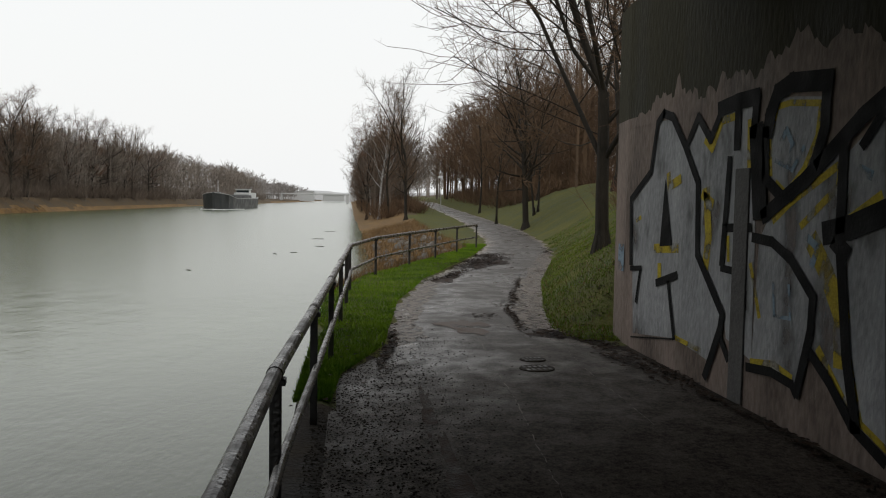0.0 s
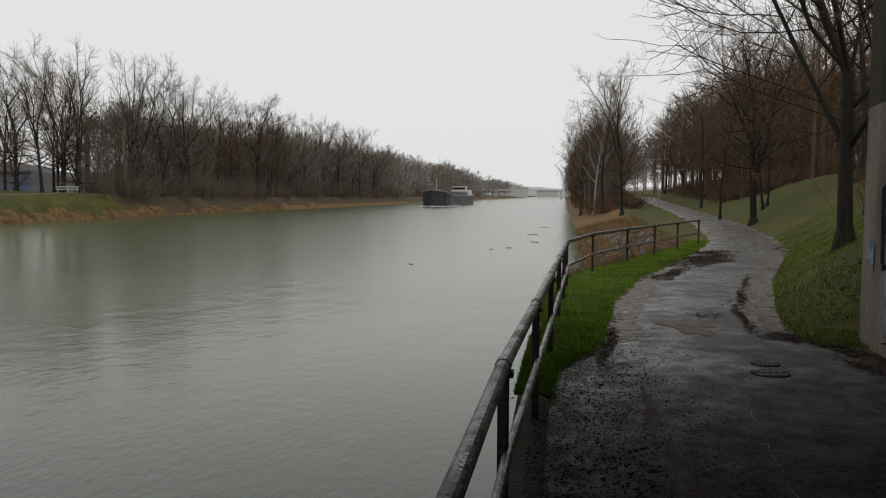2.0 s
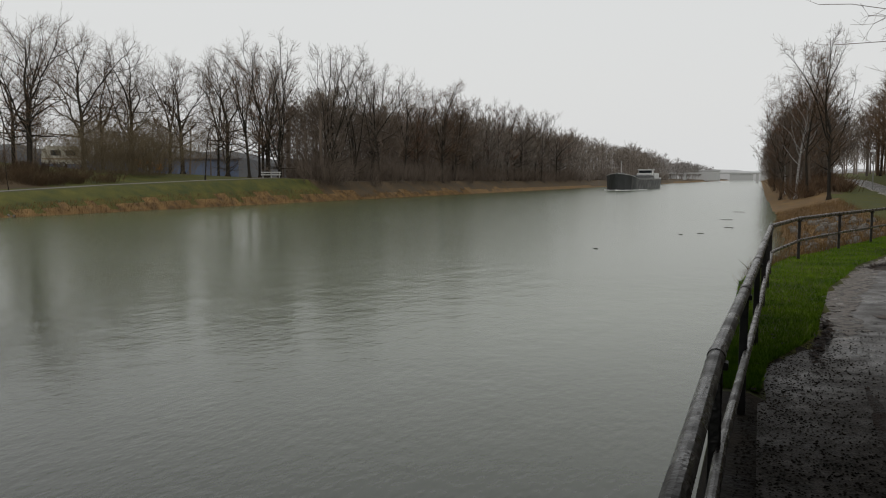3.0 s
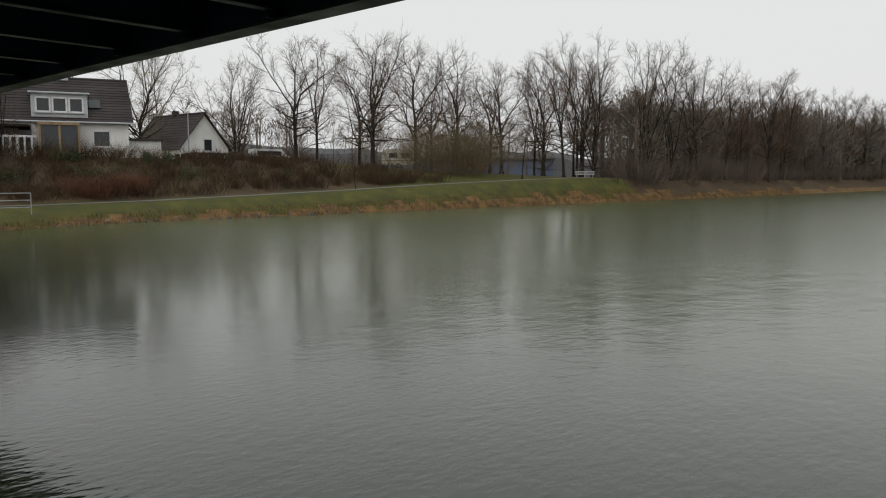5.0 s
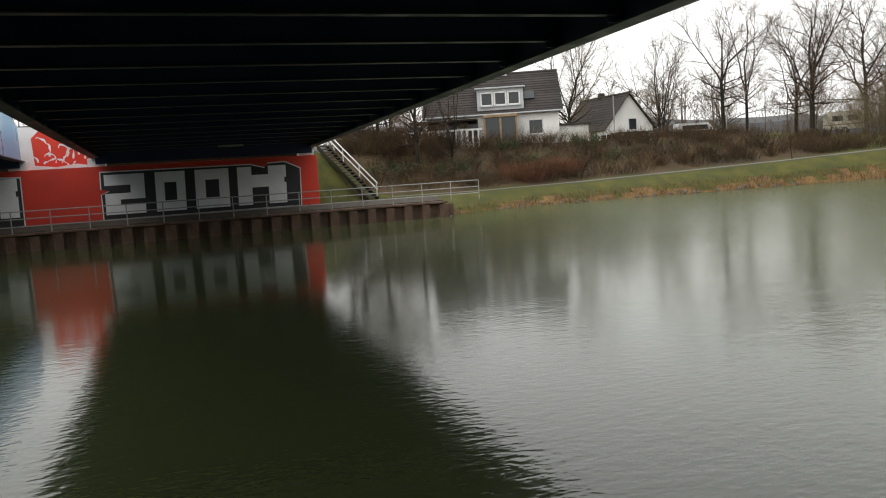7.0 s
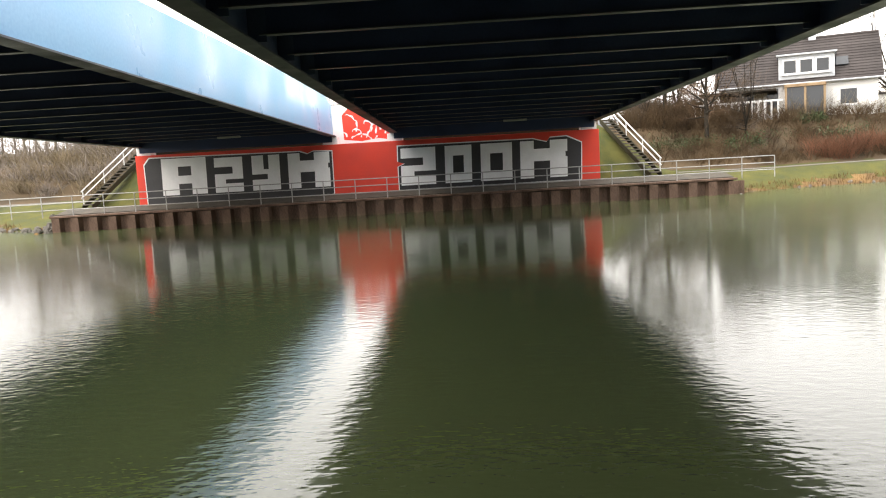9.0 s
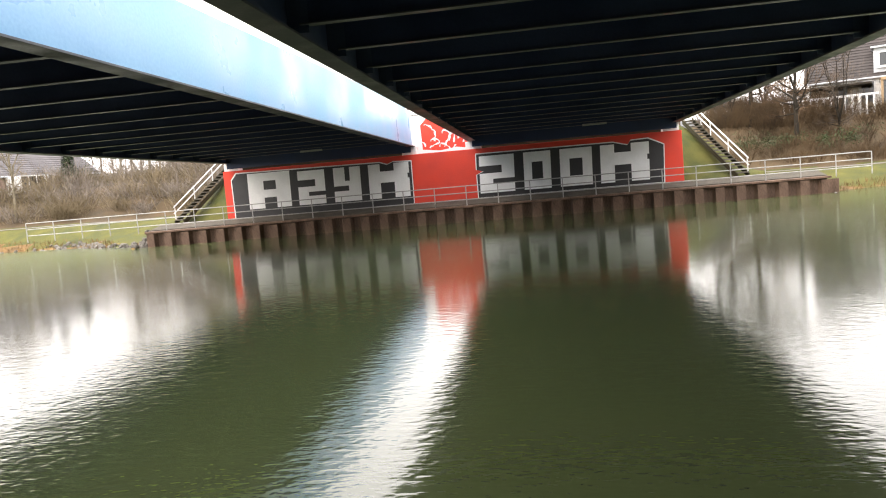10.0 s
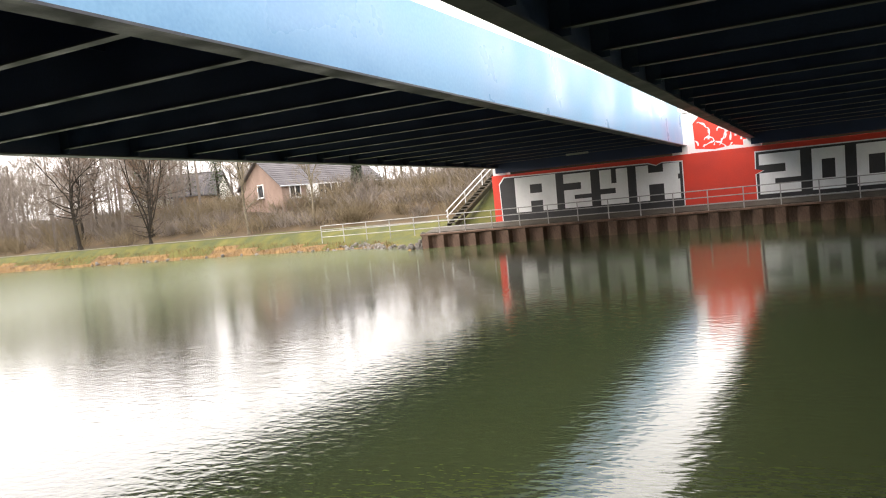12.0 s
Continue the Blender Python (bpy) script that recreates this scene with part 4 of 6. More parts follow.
FORMS = {
    # height, trunk radius, first limb, limbs, limb length, limb angle, upward pull, sub-branches, twigs, twig length, droop
    "oak": dict(h=12, r=0.24, dome=True, split=0.42, leaders=4, spread=34, first=0.06, limbs=46, reach=0.34, angle=84, up=0.05, subs=9, twigs=5, twig=0.62, droop=0.0, tip=0.0085, limb=1.0),
    "alder": dict(h=14, r=0.17, dome=True, split=0.34, leaders=4, spread=20, first=0.06, limbs=44, reach=0.205, angle=70, up=0.08, subs=7, twigs=5, twig=0.62, droop=0.0, tip=0.0095, limb=1.0),
    "birch": dict(h=15, r=0.14, first=0.25, limbs=26, reach=0.24, angle=40, up=0.06, subs=5, twigs=5, twig=0.9, droop=0.35, tip=0.009),
    "slim": dict(h=9, r=0.09, first=0.35, limbs=16, reach=0.24, angle=42, up=0.12, subs=4, twigs=4, twig=0.5, droop=0.0, tip=0.005),
    "wood": dict(h=14, r=0.15, first=0.30, limbs=20, reach=0.24, angle=46, up=0.16, subs=5, twigs=3, twig=1.0, droop=0.0, tip=0.012),
}


def tree(name, form, seed, trunk_mat, twig_mat, label, category="tree", **change):
    """A bare winter tree: trunk and limbs as one mesh, branches and twigs as another."""
    f = dict(FORMS[form], **change)
    rng = random.Random(seed)
    wood, fine = [], []

    def shoot(p, d, length, r, tip, steps, bend, up, out):
        nodes = [(p.copy(), d.copy(), r)]
        for i in range(steps):
            d = (d + Vector((rng.gauss(0, bend), rng.gauss(0, bend), rng.gauss(0, bend) + up))).normalized()
            q = p + d * (length / steps)
            r2 = r + (tip - r) * (1 / (steps - i))
            out.append((tuple(p), tuple(q), r, r2))
            p, r = q, r2
            nodes.append((p.copy(), d.copy(), r))
        return nodes

    stems = []
    if "split" in f:                         # a bole that divides into spreading leaders under a domed crown
        bole = shoot(Vector((0, 0, -0.3)), Vector((rng.gauss(0, 0.03), rng.gauss(0, 0.03), 1)).normalized(), f["h"] * f["split"] + 0.3, f["r"], f["r"] * 0.74, 5, 0.018, 0.03, wood)
        n = f["leaders"]
        turn0 = rng.uniform(0, 6.28)
        for k in range(n):
            at = bole[-1] if k < 3 else bole[rng.choice((3, 4))]
            lean = radians(f["spread"]) * (rng.uniform(0.1, 0.3) if k == 0 else rng.uniform(0.65, 1.1))
            d0 = turned(Vector((0, 0, 1)), lean, turn0 + k * 6.28 / max(1, n - 1), rng)
            stems.append(shoot(at[0].copy(), d0, f["h"] * (1 - f["split"]) * (1.0 if "dome" in f else 0.84 if k == 0 else rng.uniform(0.74, 0.92)), f["r"] * (0.62 if k == 0 else rng.uniform(0.40, 0.52) * f.get("lead", 1.0)), 0.016, 7, 0.14, 0.02, wood))
        if "dome" in f:
            stems.append(bole)
    if not stems:
        d0 = Vector((rng.gauss(0, 0.03), rng.gauss(0, 0.03), 1)).normalized()
        stems.append(shoot(Vector((0, 0, -0.3)), d0, f["h"] * rng.uniform(0.88, 1.0), f["r"], 0.02, 9, 0.055, 0.03, wood))
    per = max(5 if "split" in f else 6, f["limbs"] // len(stems))
    for k in range(10):                      # root flare
        a = k * 0.628
        wood.append(((math.cos(a) * f["r"] * 1.25, math.sin(a) * f["r"] * 1.25, -0.15), (math.cos(a) * f["r"] * 0.45, math.sin(a) * f["r"] * 0.45, 0.5), f["r"] * 0.5, f["r"] * 0.35))
    spin = rng.uniform(0, 6)
    for stem in stems:
        for k in range(per):
            first = 0.55 if len(stem) == 6 else f["first"]
            s = first + (0.97 - first) * (k + rng.random()) / per
            x = s * (len(stem) - 1)
            i = min(int(x), len(stem) - 2)
            p = stem[i][0].lerp(stem[i + 1][0], x - i)
            r = (stem[i][2] + (stem[i + 1][2] - stem[i][2]) * (x - i)) * rng.uniform(0.4, 0.6)
            spin += 2.4 + rng.gauss(0, 0.3)
            length = f["h"] * f["reach"] * (1.15 - (0.35 if "split" in f else 0.75) * max(0, s - f["first"])) * rng.uniform(0.75, 1.15)
            slant = f["angle"] * (1.15 - 0.45 * s)
            if "dome" in f:                  # limb lengths that fill a rounded crown
                s = s * f["split"] if len(stem) == 6 else f["split"] + (1 - f["split"]) * s
                q = (s - 0.50) / 0.52
                length = f["h"] * f["reach"] * (0.30 + 0.70 * math.sqrt(max(0.02, 1 - q * q))) * rng.uniform(0.8, 1.1)
                slant = f["angle"] * (1.15 - 0.80 * s)
                r = max(r, length * 0.011)
            d = turned(stem[i][1], radians(slant) * rng.uniform(0.8, 1.2), spin, rng)
            limb = shoot(p, d, length, max(0.014, r * f.get("limb", 1.0)), 0.012, 5, 0.13, f["up"], wood)
            for j in range(f["subs"]):
                s2 = 0.25 + 0.75 * (j + rng.random()) / f["subs"]
                x2 = s2 * 5
                i2 = min(int(x2), 4)
                p2 = limb[i2][0].lerp(limb[i2 + 1][0], x2 - i2)
                d2 = turned(limb[i2][1], rng.uniform(0.5, 1.0), rng.uniform(0, 6.28), rng)
                sub = shoot(p2, d2, length * rng.uniform(0.25, 0.5), max(0.009, limb[i2][2] * 0.55), 0.007, 3, 0.16, f["up"] * 0.8 - f["droop"] * 0.4, fine)
                for _ in range(f["twigs"]):
                    node = sub[rng.randint(0, 3)]
                    d3 = turned(node[1], rng.uniform(0.3, 0.95), rng.uniform(0, 6.28), rng)
                    tw = shoot(node[0], d3, f["twig"] * rng.uniform(0.6, 1.3), f["tip"], f["tip"] * 0.6, 2, 0.2, 0.08 - f["droop"], fine)
                    if f["tip"] > 0.0056:
                        continue
                    d4 = turned(tw[1][1], rng.uniform(0.4, 0.8), rng.uniform(0, 6.28), rng)
                    shoot(tw[1][0], d4, f["twig"] * rng.uniform(0.3, 0.6), f["tip"] * 0.7, f["tip"] * 0.5, 1, 0.1, -f["droop"] * 0.5, fine)
    ob = thing(name, None, label, category)
    part("trunk", segments_mesh("trunk", wood, 6, trunk_mat), None, ob)
    part("crown", segments_mesh("crown", fine, 3, twig_mat), None, ob, "bare twigs")
    return ob


OAKS = [tree("oak_tree", "oak", 11, M_BARK, M_TWIG, "bare dark-barked oak tree with spreading limbs"),
        tree("oak_tree", "oak", 23, M_BARK, M_TWIG_GREY, "bare grey-brown oak tree with a rounded crown", h=13, reach=0.29, spread=28)]
ALDERS = [tree("alder_tree", "alder", 31, M_BARK, M_TWIG, "bare upright alder tree with dark catkins"),
          tree("alder_tree", "alder", 47, M_BARK, M_TWIG_GREY, "bare alder tree of several stems on the bank", split=0.10, leaders=5, spread=19),
          tree("alder_tree", "alder", 52, M_BARK, M_TWIG_RED, "bare reddish alder tree on the bank")]
BIRCH = tree("birch_tree", "birch", 61, M_BIRCH, M_TWIG_RED, "white-barked birch tree with drooping bare twigs")
SLIM = tree("young_tree", "slim", 71, M_BARK, M_TWIG, "slim bare young tree on the grass slope")
WOODS = [tree("woodland_tree", "wood", 81 + k, M_BARK, M_TWIG, "tall thin bare woodland tree") for k in range(3)]
WILLOW = tree("willow_tree", "alder", 91, M_BARK, M_TWIG_OCHRE, "ochre bare willow with a rounded crown", h=10, reach=0.30, spread=34, split=0.25, limbs=50)
PALE = tree("pale_tree", "alder", 95, M_PALEBARK, M_TWIG_OCHRE, "pale-trunked bare tree on the bank", r=0.15)


def plant(proto, x, y, scale=1.0, turn=None, group="", z=None, tall=1.0):
    t = random.uniform(0, 360) if turn is None else turn
    m = pose(x, y, (height(x, y) if z is None else z) + 0.05, random.uniform(-2, 2), random.uniform(-2, 2), t) @ Matrix.Diagonal((scale, scale, scale * tall, 1))
    ob = copy_thing(proto, m)
    if group:
        tagged(ob, group=group)
    return ob


random.seed(7)
# beside the near path
FORMS["veteran"] = dict(h=12.6, r=0.15, split=0.26, leaders=7, spread=42, first=0.06, limbs=126, reach=0.25, angle=52, up=0.05, subs=9, twigs=7, twig=0.48, droop=0.0, tip=0.0044, limb=0.55, lead=0.75)
NEAR_OAK = tree("oak_tree", "veteran", 14, M_BARK, M_TWIG, "large bare oak tree beside the abutment")
NEAR_OAK.matrix_world = pose(5.22, 15.8, 0.72, 0, 0, 200)
plant(OAKS[0], 10.3, 45.3, 0.85, 40)
plant(SLIM, 10.35, 55.0, 1.0)
plant(SLIM, 11.9, 50.0, 0.9)
plant(SLIM, 12.3, 50.6, 0.8)
plant(SLIM, 12.95, 78, 1.2)
plant(ALDERS[0], 4.6, 65, 0.83, 10, tall=1.02)
plant(BIRCH, 2.9, 80, 0.92)
plant(BIRCH, 3.7, 92, 0.9)
plant(BIRCH, 2.6, 101, 0.9)
for k in range(14):                          # the wooded near bank farther on
    y = 80 + k * 9 + random.uniform(-2, 2)
    plant(random.choice(WOODS + ALDERS), random.uniform(1.5, min(8, 1 + y * 0.06)), y, random.uniform(0.8, 1.0), group="woodland trees on the near bank")
for k in range(34):                          # the wood on the embankment
    y = 26 + 130 * (k / 34) ** 1.15 + random.uniform(-2, 2)
    right = interp(y, EDGE_Y, PATH_R)
    d = random.uniform(11.5 if y < 48 else 4.0 if y < 75 else 1.5, 34)
    plant(random.choice(WOODS + [OAKS[1]]), right + d, y, random.uniform(0.95, 1.25), group="woodland trees on the embankment")
for x, y, s in ((9.5, 19.5, 0.7), (11, 22, 0.8), (8.8, 24.5, 0.65), (13, 26, 0.85), (12.0, 30, 0.8), (14.5, 33, 0.9), (13.2, 38, 0.85), (16, 29, 0.9), (17, 24, 0.9), (12.5, 18, 0.8), (16, 37, 0.9), (15, 42, 0.9)):
    plant(random.choice(WOODS), x, y, s * 1.4, group="woodland trees on the embankment")
# the far bank
for proto, x, y, s in ((OAKS[1], -62, 43.2, 0.85), (OAKS[0], -59, 50, 0.98), (ALDERS[0], -66, 56, 0.85), (OAKS[0], -66, 62.5, 1.08), (OAKS[1], -64, 67, 1.0), (OAKS[0], -62, 73, 1.0), (OAKS[1], -58, 76, 0.98),
                       (SLIM, -49.6, 61.5, 0.8), (ALDERS[0], -51, 70.5, 0.95), (SLIM, -49.4, 40.0, 0.35), (OAKS[1], -70, 80, 1.0), (ALDERS[2], -68, 50, 0.95), (OAKS[0], -72, 71, 1.0), (OAKS[0], -56, 81, 0.98), (ALDERS[0], -54, 78.5, 1.0), (ALDERS[2], -60, 86, 1.05)):
    plant(proto, x, y, s, group="trees on the far bank")
for k in range(25):
    y = 74 + k * 5.0 + random.uniform(-1.5, 1.5)
    plant(random.choice(ALDERS + ALDERS + [OAKS[1]]), random.uniform(-50, -46.2), y, random.uniform(0.90, 1.10), group="trees on the far bank")
    if k % 2:
        plant(random.choice(ALDERS + WOODS), random.uniform(-60, -51), y + 2, random.uniform(0.85, 1.08), group="trees on the far bank")
plant(WILLOW, -84, 49.8, 1.15)
plant(WILLOW, -74, 33.5, 1.15)
plant(PALE, -80, 38, 0.85)
plant(ALDERS[1], -76, 45.5, 0.75)
plant(OAKS[0], -53.3, 12.7, 0.66)
plant(ALDERS[1], -54.0, 15.4, 0.55)
plant(OAKS[1], -58.5, 11.0, 0.62)
plant(ALDERS[1], -57.0, 9.4, 0.6)
plant(ALDERS[1], -61.5, 12.5, 0.7)
plant(OAKS[1], -64.5, 10.2, 0.7)
plant(WOODS[0], -56.0, 10.5, 0.6)
plant(OAKS[1], -62, 9, 0.8)
for x, y, proto, s in ((-50.2, -48.5, PALE, 0.75), (-51.5, -42.3, PALE, 0.7), (-48.5, -59, ALDERS[1], 0.8), (-52, -63, OAKS[0], 0.8), (-49, -70, OAKS[1], 0.85), (-56, -54, WOODS[1], 0.8), (-55, -66, ALDERS[0], 0.8),
                       (-60, -36, PALE, 0.7), (-62, -33, PALE, 0.7), (-58, -30, PALE, 0.62), (-66, -35, WILLOW, 0.8), (-64, -28, PALE, 0.75), (-57, -78, OAKS[0], 0.9), (-66, -62, WOODS[2], 0.9), (-60.5, -31.5, PALE, 0.7), (-53, -75, ALDERS[2], 0.9)):
    plant(proto, x, y, s, group="trees on the far bank")
for proto in OAKS + ALDERS + [BIRCH, SLIM, WILLOW, PALE] + WOODS:
    home = {OAKS[0]: (-80, 84), OAKS[1]: (-78, 64), ALDERS[0]: (-64, 82), ALDERS[1]: (-70, 92), ALDERS[2]: (-62, 88), BIRCH: (-58, 120), SLIM: (14.5, 60), WILLOW: (-95, 66), PALE: (-70, -45)}.get(proto, (-66 - 3 * len(proto.name), 100))
    proto.matrix_world = pose(*home, height(*home))


def twig_cloud(name, spots, material, label, category, stems=26, rise=(0.5, 1.2), lean=0.5, thick=0.008, branch=3, trunk=0.0, fine=False):
    """Uncounted brush or far wood in one mesh: many thin branching shoots at each (x, y, z, size)."""
    rng = random.Random(len(name) + len(spots))
    segs = []
    for x, y, z, size in spots:
        for _ in range(stems):
            if trunk and fine:               # twigs through the whole of a rounded crown
                a, f = rng.uniform(0, 6.28), rng.random() ** 0.8
                r = size * 0.27 * math.sin(math.pi * (0.12 + 0.86 * f)) ** 0.7 * math.sqrt(rng.random())
                p = Vector((x + math.cos(a) * r, y + math.sin(a) * r, z + size * (0.14 + 0.74 * f)))
                d = Vector((math.cos(a) * 0.6 + rng.gauss(0, 0.3), math.sin(a) * 0.6 + rng.gauss(0, 0.3), 0.9)).normalized()
                n = p + d * size * rng.uniform(0.07, 0.14)
                segs.append((tuple(p), tuple(n), thick, thick * 0.7))
                for _ in range(branch):
                    d2 = (d + Vector((rng.gauss(0, 0.6), rng.gauss(0, 0.6), rng.gauss(0, 0.4)))).normalized()
                    q = p.lerp(n, rng.uniform(0.1, 1.0))
                    segs.append((tuple(q), tuple(q + d2 * size * rng.uniform(0.05, 0.11)), thick * 0.8, thick * 0.4))
                continue
            a, r = rng.uniform(0, 6.28), abs(rng.gauss(0, 0.35)) * size * (0.5 if trunk else 1)
            p = Vector((x + math.cos(a) * r, y + math.sin(a) * r, z + (size * trunk * rng.uniform(0.4, 1.0))))
            d = Vector((math.cos(a) * lean + rng.gauss(0, 0.2), math.sin(a) * lean + rng.gauss(0, 0.2), 1)).normalized()
            n = p + d * size * rng.uniform(*rise) * 0.5
            segs.append((tuple(p), tuple(n), thick, thick * 0.8))
            for _ in range(branch):
                d2 = (d + Vector((rng.gauss(0, 0.45), rng.gauss(0, 0.45), rng.gauss(0, 0.2)))).normalized()
                s = rng.uniform(0.2, 1.0)
                q = p.lerp(n, s)
                segs.append((tuple(q), tuple(q + d2 * size * rng.uniform(*rise) * 0.45), thick * 0.7, thick * 0.4))
        if trunk:
            segs.append(((x, y, z - 0.3), (x + rng.gauss(0, 0.2), y + rng.gauss(0, 0.2), z + size * 0.85), 0.012 * size, 0.004 * size))
    me = strips_mesh(name, segs, material) if fine else segments_mesh(name, segs, 3, material)
    return tagged(new(name, me), label, category, kind="stuff")


def spots(n, x0, x1, y0, y1, s0, s1, seed, keep=None):
    rng = random.Random(seed)
    out = []
    while len(out) < n:
        x, y = rng.uniform(x0, x1), rng.uniform(y0, y1)
        if keep is None or keep(x, y):
            out.append((x, y, height(x, y), rng.uniform(s0, s1)))
    return out


off_bridge = lambda x, y: not -20.8 < -x * SN + y * CS < 11.3
twig_cloud("bramble_thicket", spots(260, -58, -50.2, 8, 48, 0.8, 1.7, 3, off_bridge), M_BRUSH, "brown bare bramble thicket on the bank", "brush", stems=18, thick=0.012)
twig_cloud("hedge_brush", spots(150, -57, -50.2, 8, 52, 0.9, 1.7, 4, off_bridge), M_BRUSH, "dark bare hedge brush on the bank", "brush", stems=22, thick=0.012)
twig_cloud("garden_thicket", spots(44, -62, -54.5, 8, 15.5, 1.6, 3.2, 34, off_bridge), M_BRUSH, "tall bare thicket beside the bridge ramp", "brush", stems=42, thick=0.014)
twig_cloud("garden_brush", spots(16, -57.2, -55.6, 14.5, 27, 1.4, 2.6, 36), M_TWIG_OCHRE, "thin tan shrubs before the white house", "shrub", stems=16, thick=0.008)
twig_cloud("tall_shrubs", spots(14, -60.5, -56.5, 56.0, 63.0, 7.0, 9.5, 5), M_TWIG_OCHRE, "tall brown bare shrub by the caravan", "shrub", stems=75, thick=0.010, lean=0.65)
twig_cloud("russet_shrub", spots(7, -51.8, -50.4, 19.0, 23.0, 1.7, 2.3, 8), M_RUST, "dense russet shrub on the bank", "shrub", stems=90, thick=0.010)
twig_cloud("bank_brush", spots(330, -64, -45.5, 74, 215, 2.0, 5.0, 6, lambda x, y: -x / y < 0.655), M_TWIG_GREY, "bare undergrowth along the wooded bank", "brush", stems=42, thick=0.013, lean=0.35, branch=4, fine=True)
BANKWOOD = dict(stems=130, rise=(0.30, 0.55), lean=0.6, branch=4, trunk=0.55, fine=True)
BANK_SPOTS = spots(200, -75, -46.5, 76, 215, 10.0, 13.0, 26, lambda x, y: -x / y < 0.655)
twig_cloud("bank_wood", [p for p in BANK_SPOTS if p[1] < 135], M_TWIG_GREY, "dense bare brown wood on the far bank", "wood", thick=0.022, **BANKWOOD)
# the farther half takes the haze-paled twig colour
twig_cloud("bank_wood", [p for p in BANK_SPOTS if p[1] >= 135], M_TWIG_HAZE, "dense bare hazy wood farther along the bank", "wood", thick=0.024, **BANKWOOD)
twig_cloud("embankment_wood", spots(250, 9, 46, 24, 170, 12.0, 17.0, 27, lambda x, y: x > interp(y, EDGE_Y, PATH_R) + (14 if y < 50 else 4)), M_TWIG, "dense bare brown wood on the embankment", "wood", thick=0.017, **dict(BANKWOOD, stems=150, trunk=0.65))
twig_cloud("near_bank_wood", spots(110, 2.4, 8.5, 82, 240, 8.5, 11.5, 28, lambda x, y: x < interp(y, PATH_Y, PATH_L) - 2), M_TWIG_GREY, "dense bare wood on the near bank", "wood", thick=0.018, **BANKWOOD)
# garden trees also carry haze in their colour
twig_cloud("bank_side_wood", spots(16, -66, -51, -100, -54, 7.5, 11.0, 35), M_TWIG_HAZE, "bare trees along the garden bank", "wood", thick=0.012, **BANKWOOD)
twig_cloud("garden_wood", spots(120, -80, -49, -140, -26, 8.0, 12.0, 29, lambda x, y: x < -68 or y < -72), M_TWIG_HAZE, "bare trees round the gardens", "wood", thick=0.014, **BANKWOOD)
twig_cloud("meadow_wood", spots(7, -92, -76, 70, 110, 7.0, 9.5, 30), M_TWIG_GREY, "bare trees behind the meadow", "wood", thick=0.014, **BANKWOOD)
twig_cloud("bank_brush", spots(220, -62, -50.0, -100, -24, 1.2, 2.8, 7, lambda x, y: -x * SN + y * CS < -21.5), M_TWIG_OCHRE, "tan bare brush on the bank", "brush", stems=50, thick=0.012, fine=True)
# brush paled by the same haze colour
twig_cloud("bank_brush", spots(150, -64, -51.0, -110, -24, 1.6, 3.6, 17, lambda x, y: -x * SN + y * CS < -22.5), M_TWIG_HAZE, "haze-toned bare brush on the bank", "brush", stems=50, thick=0.012, fine=True)
twig_cloud("wood_brush", spots(260, 9, 45, 30, 160, 1.2, 3.5, 9, lambda x, y: x > interp(y, EDGE_Y, PATH_R) + (11 if y < 48 else 3)), M_TWIG, "bare undergrowth in the wood", "brush", stems=40, thick=0.014, fine=True)
twig_cloud("wood_brush", spots(90, 5.6, 10, 13.5, 26, 0.9, 2.2, 10, lambda x, y: x > interp(y, EDGE_Y, PATH_R) + 3.0), M_TWIG_RED, "russet brush behind the oak", "brush", stems=30, thick=0.006)
twig_cloud("near_bank_brush", spots(150, 2.6, 8, 76, 230, 1.2, 3.0, 11, lambda x, y: x < interp(y, PATH_Y, PATH_L) - 1.5), M_TWIG, "bare brush on the near bank", "brush", stems=40, thick=0.016, fine=True)
far_spots = spots(120, -60, -46, 200, 420, 11, 15, 12) + spots(80, 2, 30, 170, 420, 11, 15, 13) + spots(120, -70, -47, 420, 900, 11, 14, 14)
# haze, then mist, painted in as the wood recedes
twig_cloud("far_wood", far_spots[:200], M_TWIG_HAZE, "bare haze-toned wood farther along the canal", "wood", stems=60, rise=(0.35, 0.6), lean=0.25, thick=0.04, branch=4, trunk=0.45, fine=True)
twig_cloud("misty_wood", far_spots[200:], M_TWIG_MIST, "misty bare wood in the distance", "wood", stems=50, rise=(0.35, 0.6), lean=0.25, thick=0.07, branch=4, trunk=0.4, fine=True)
twig_cloud("back_wood", spots(55, -130, -90, 8, 150, 7, 11, 15), M_TWIG_GREY, "bare grey trees behind the gardens", "wood", stems=60, rise=(0.35, 0.6), lean=0.3, thick=0.024, branch=4, trunk=0.45, fine=True)
twig_cloud("back_wood", spots(70, -120, -76, -120, -20, 9, 13, 16), M_TWIG_GREY, "bare grey trees behind the gardens", "wood", stems=60, rise=(0.35, 0.6), lean=0.3, thick=0.022, branch=4, trunk=0.45, fine=True)


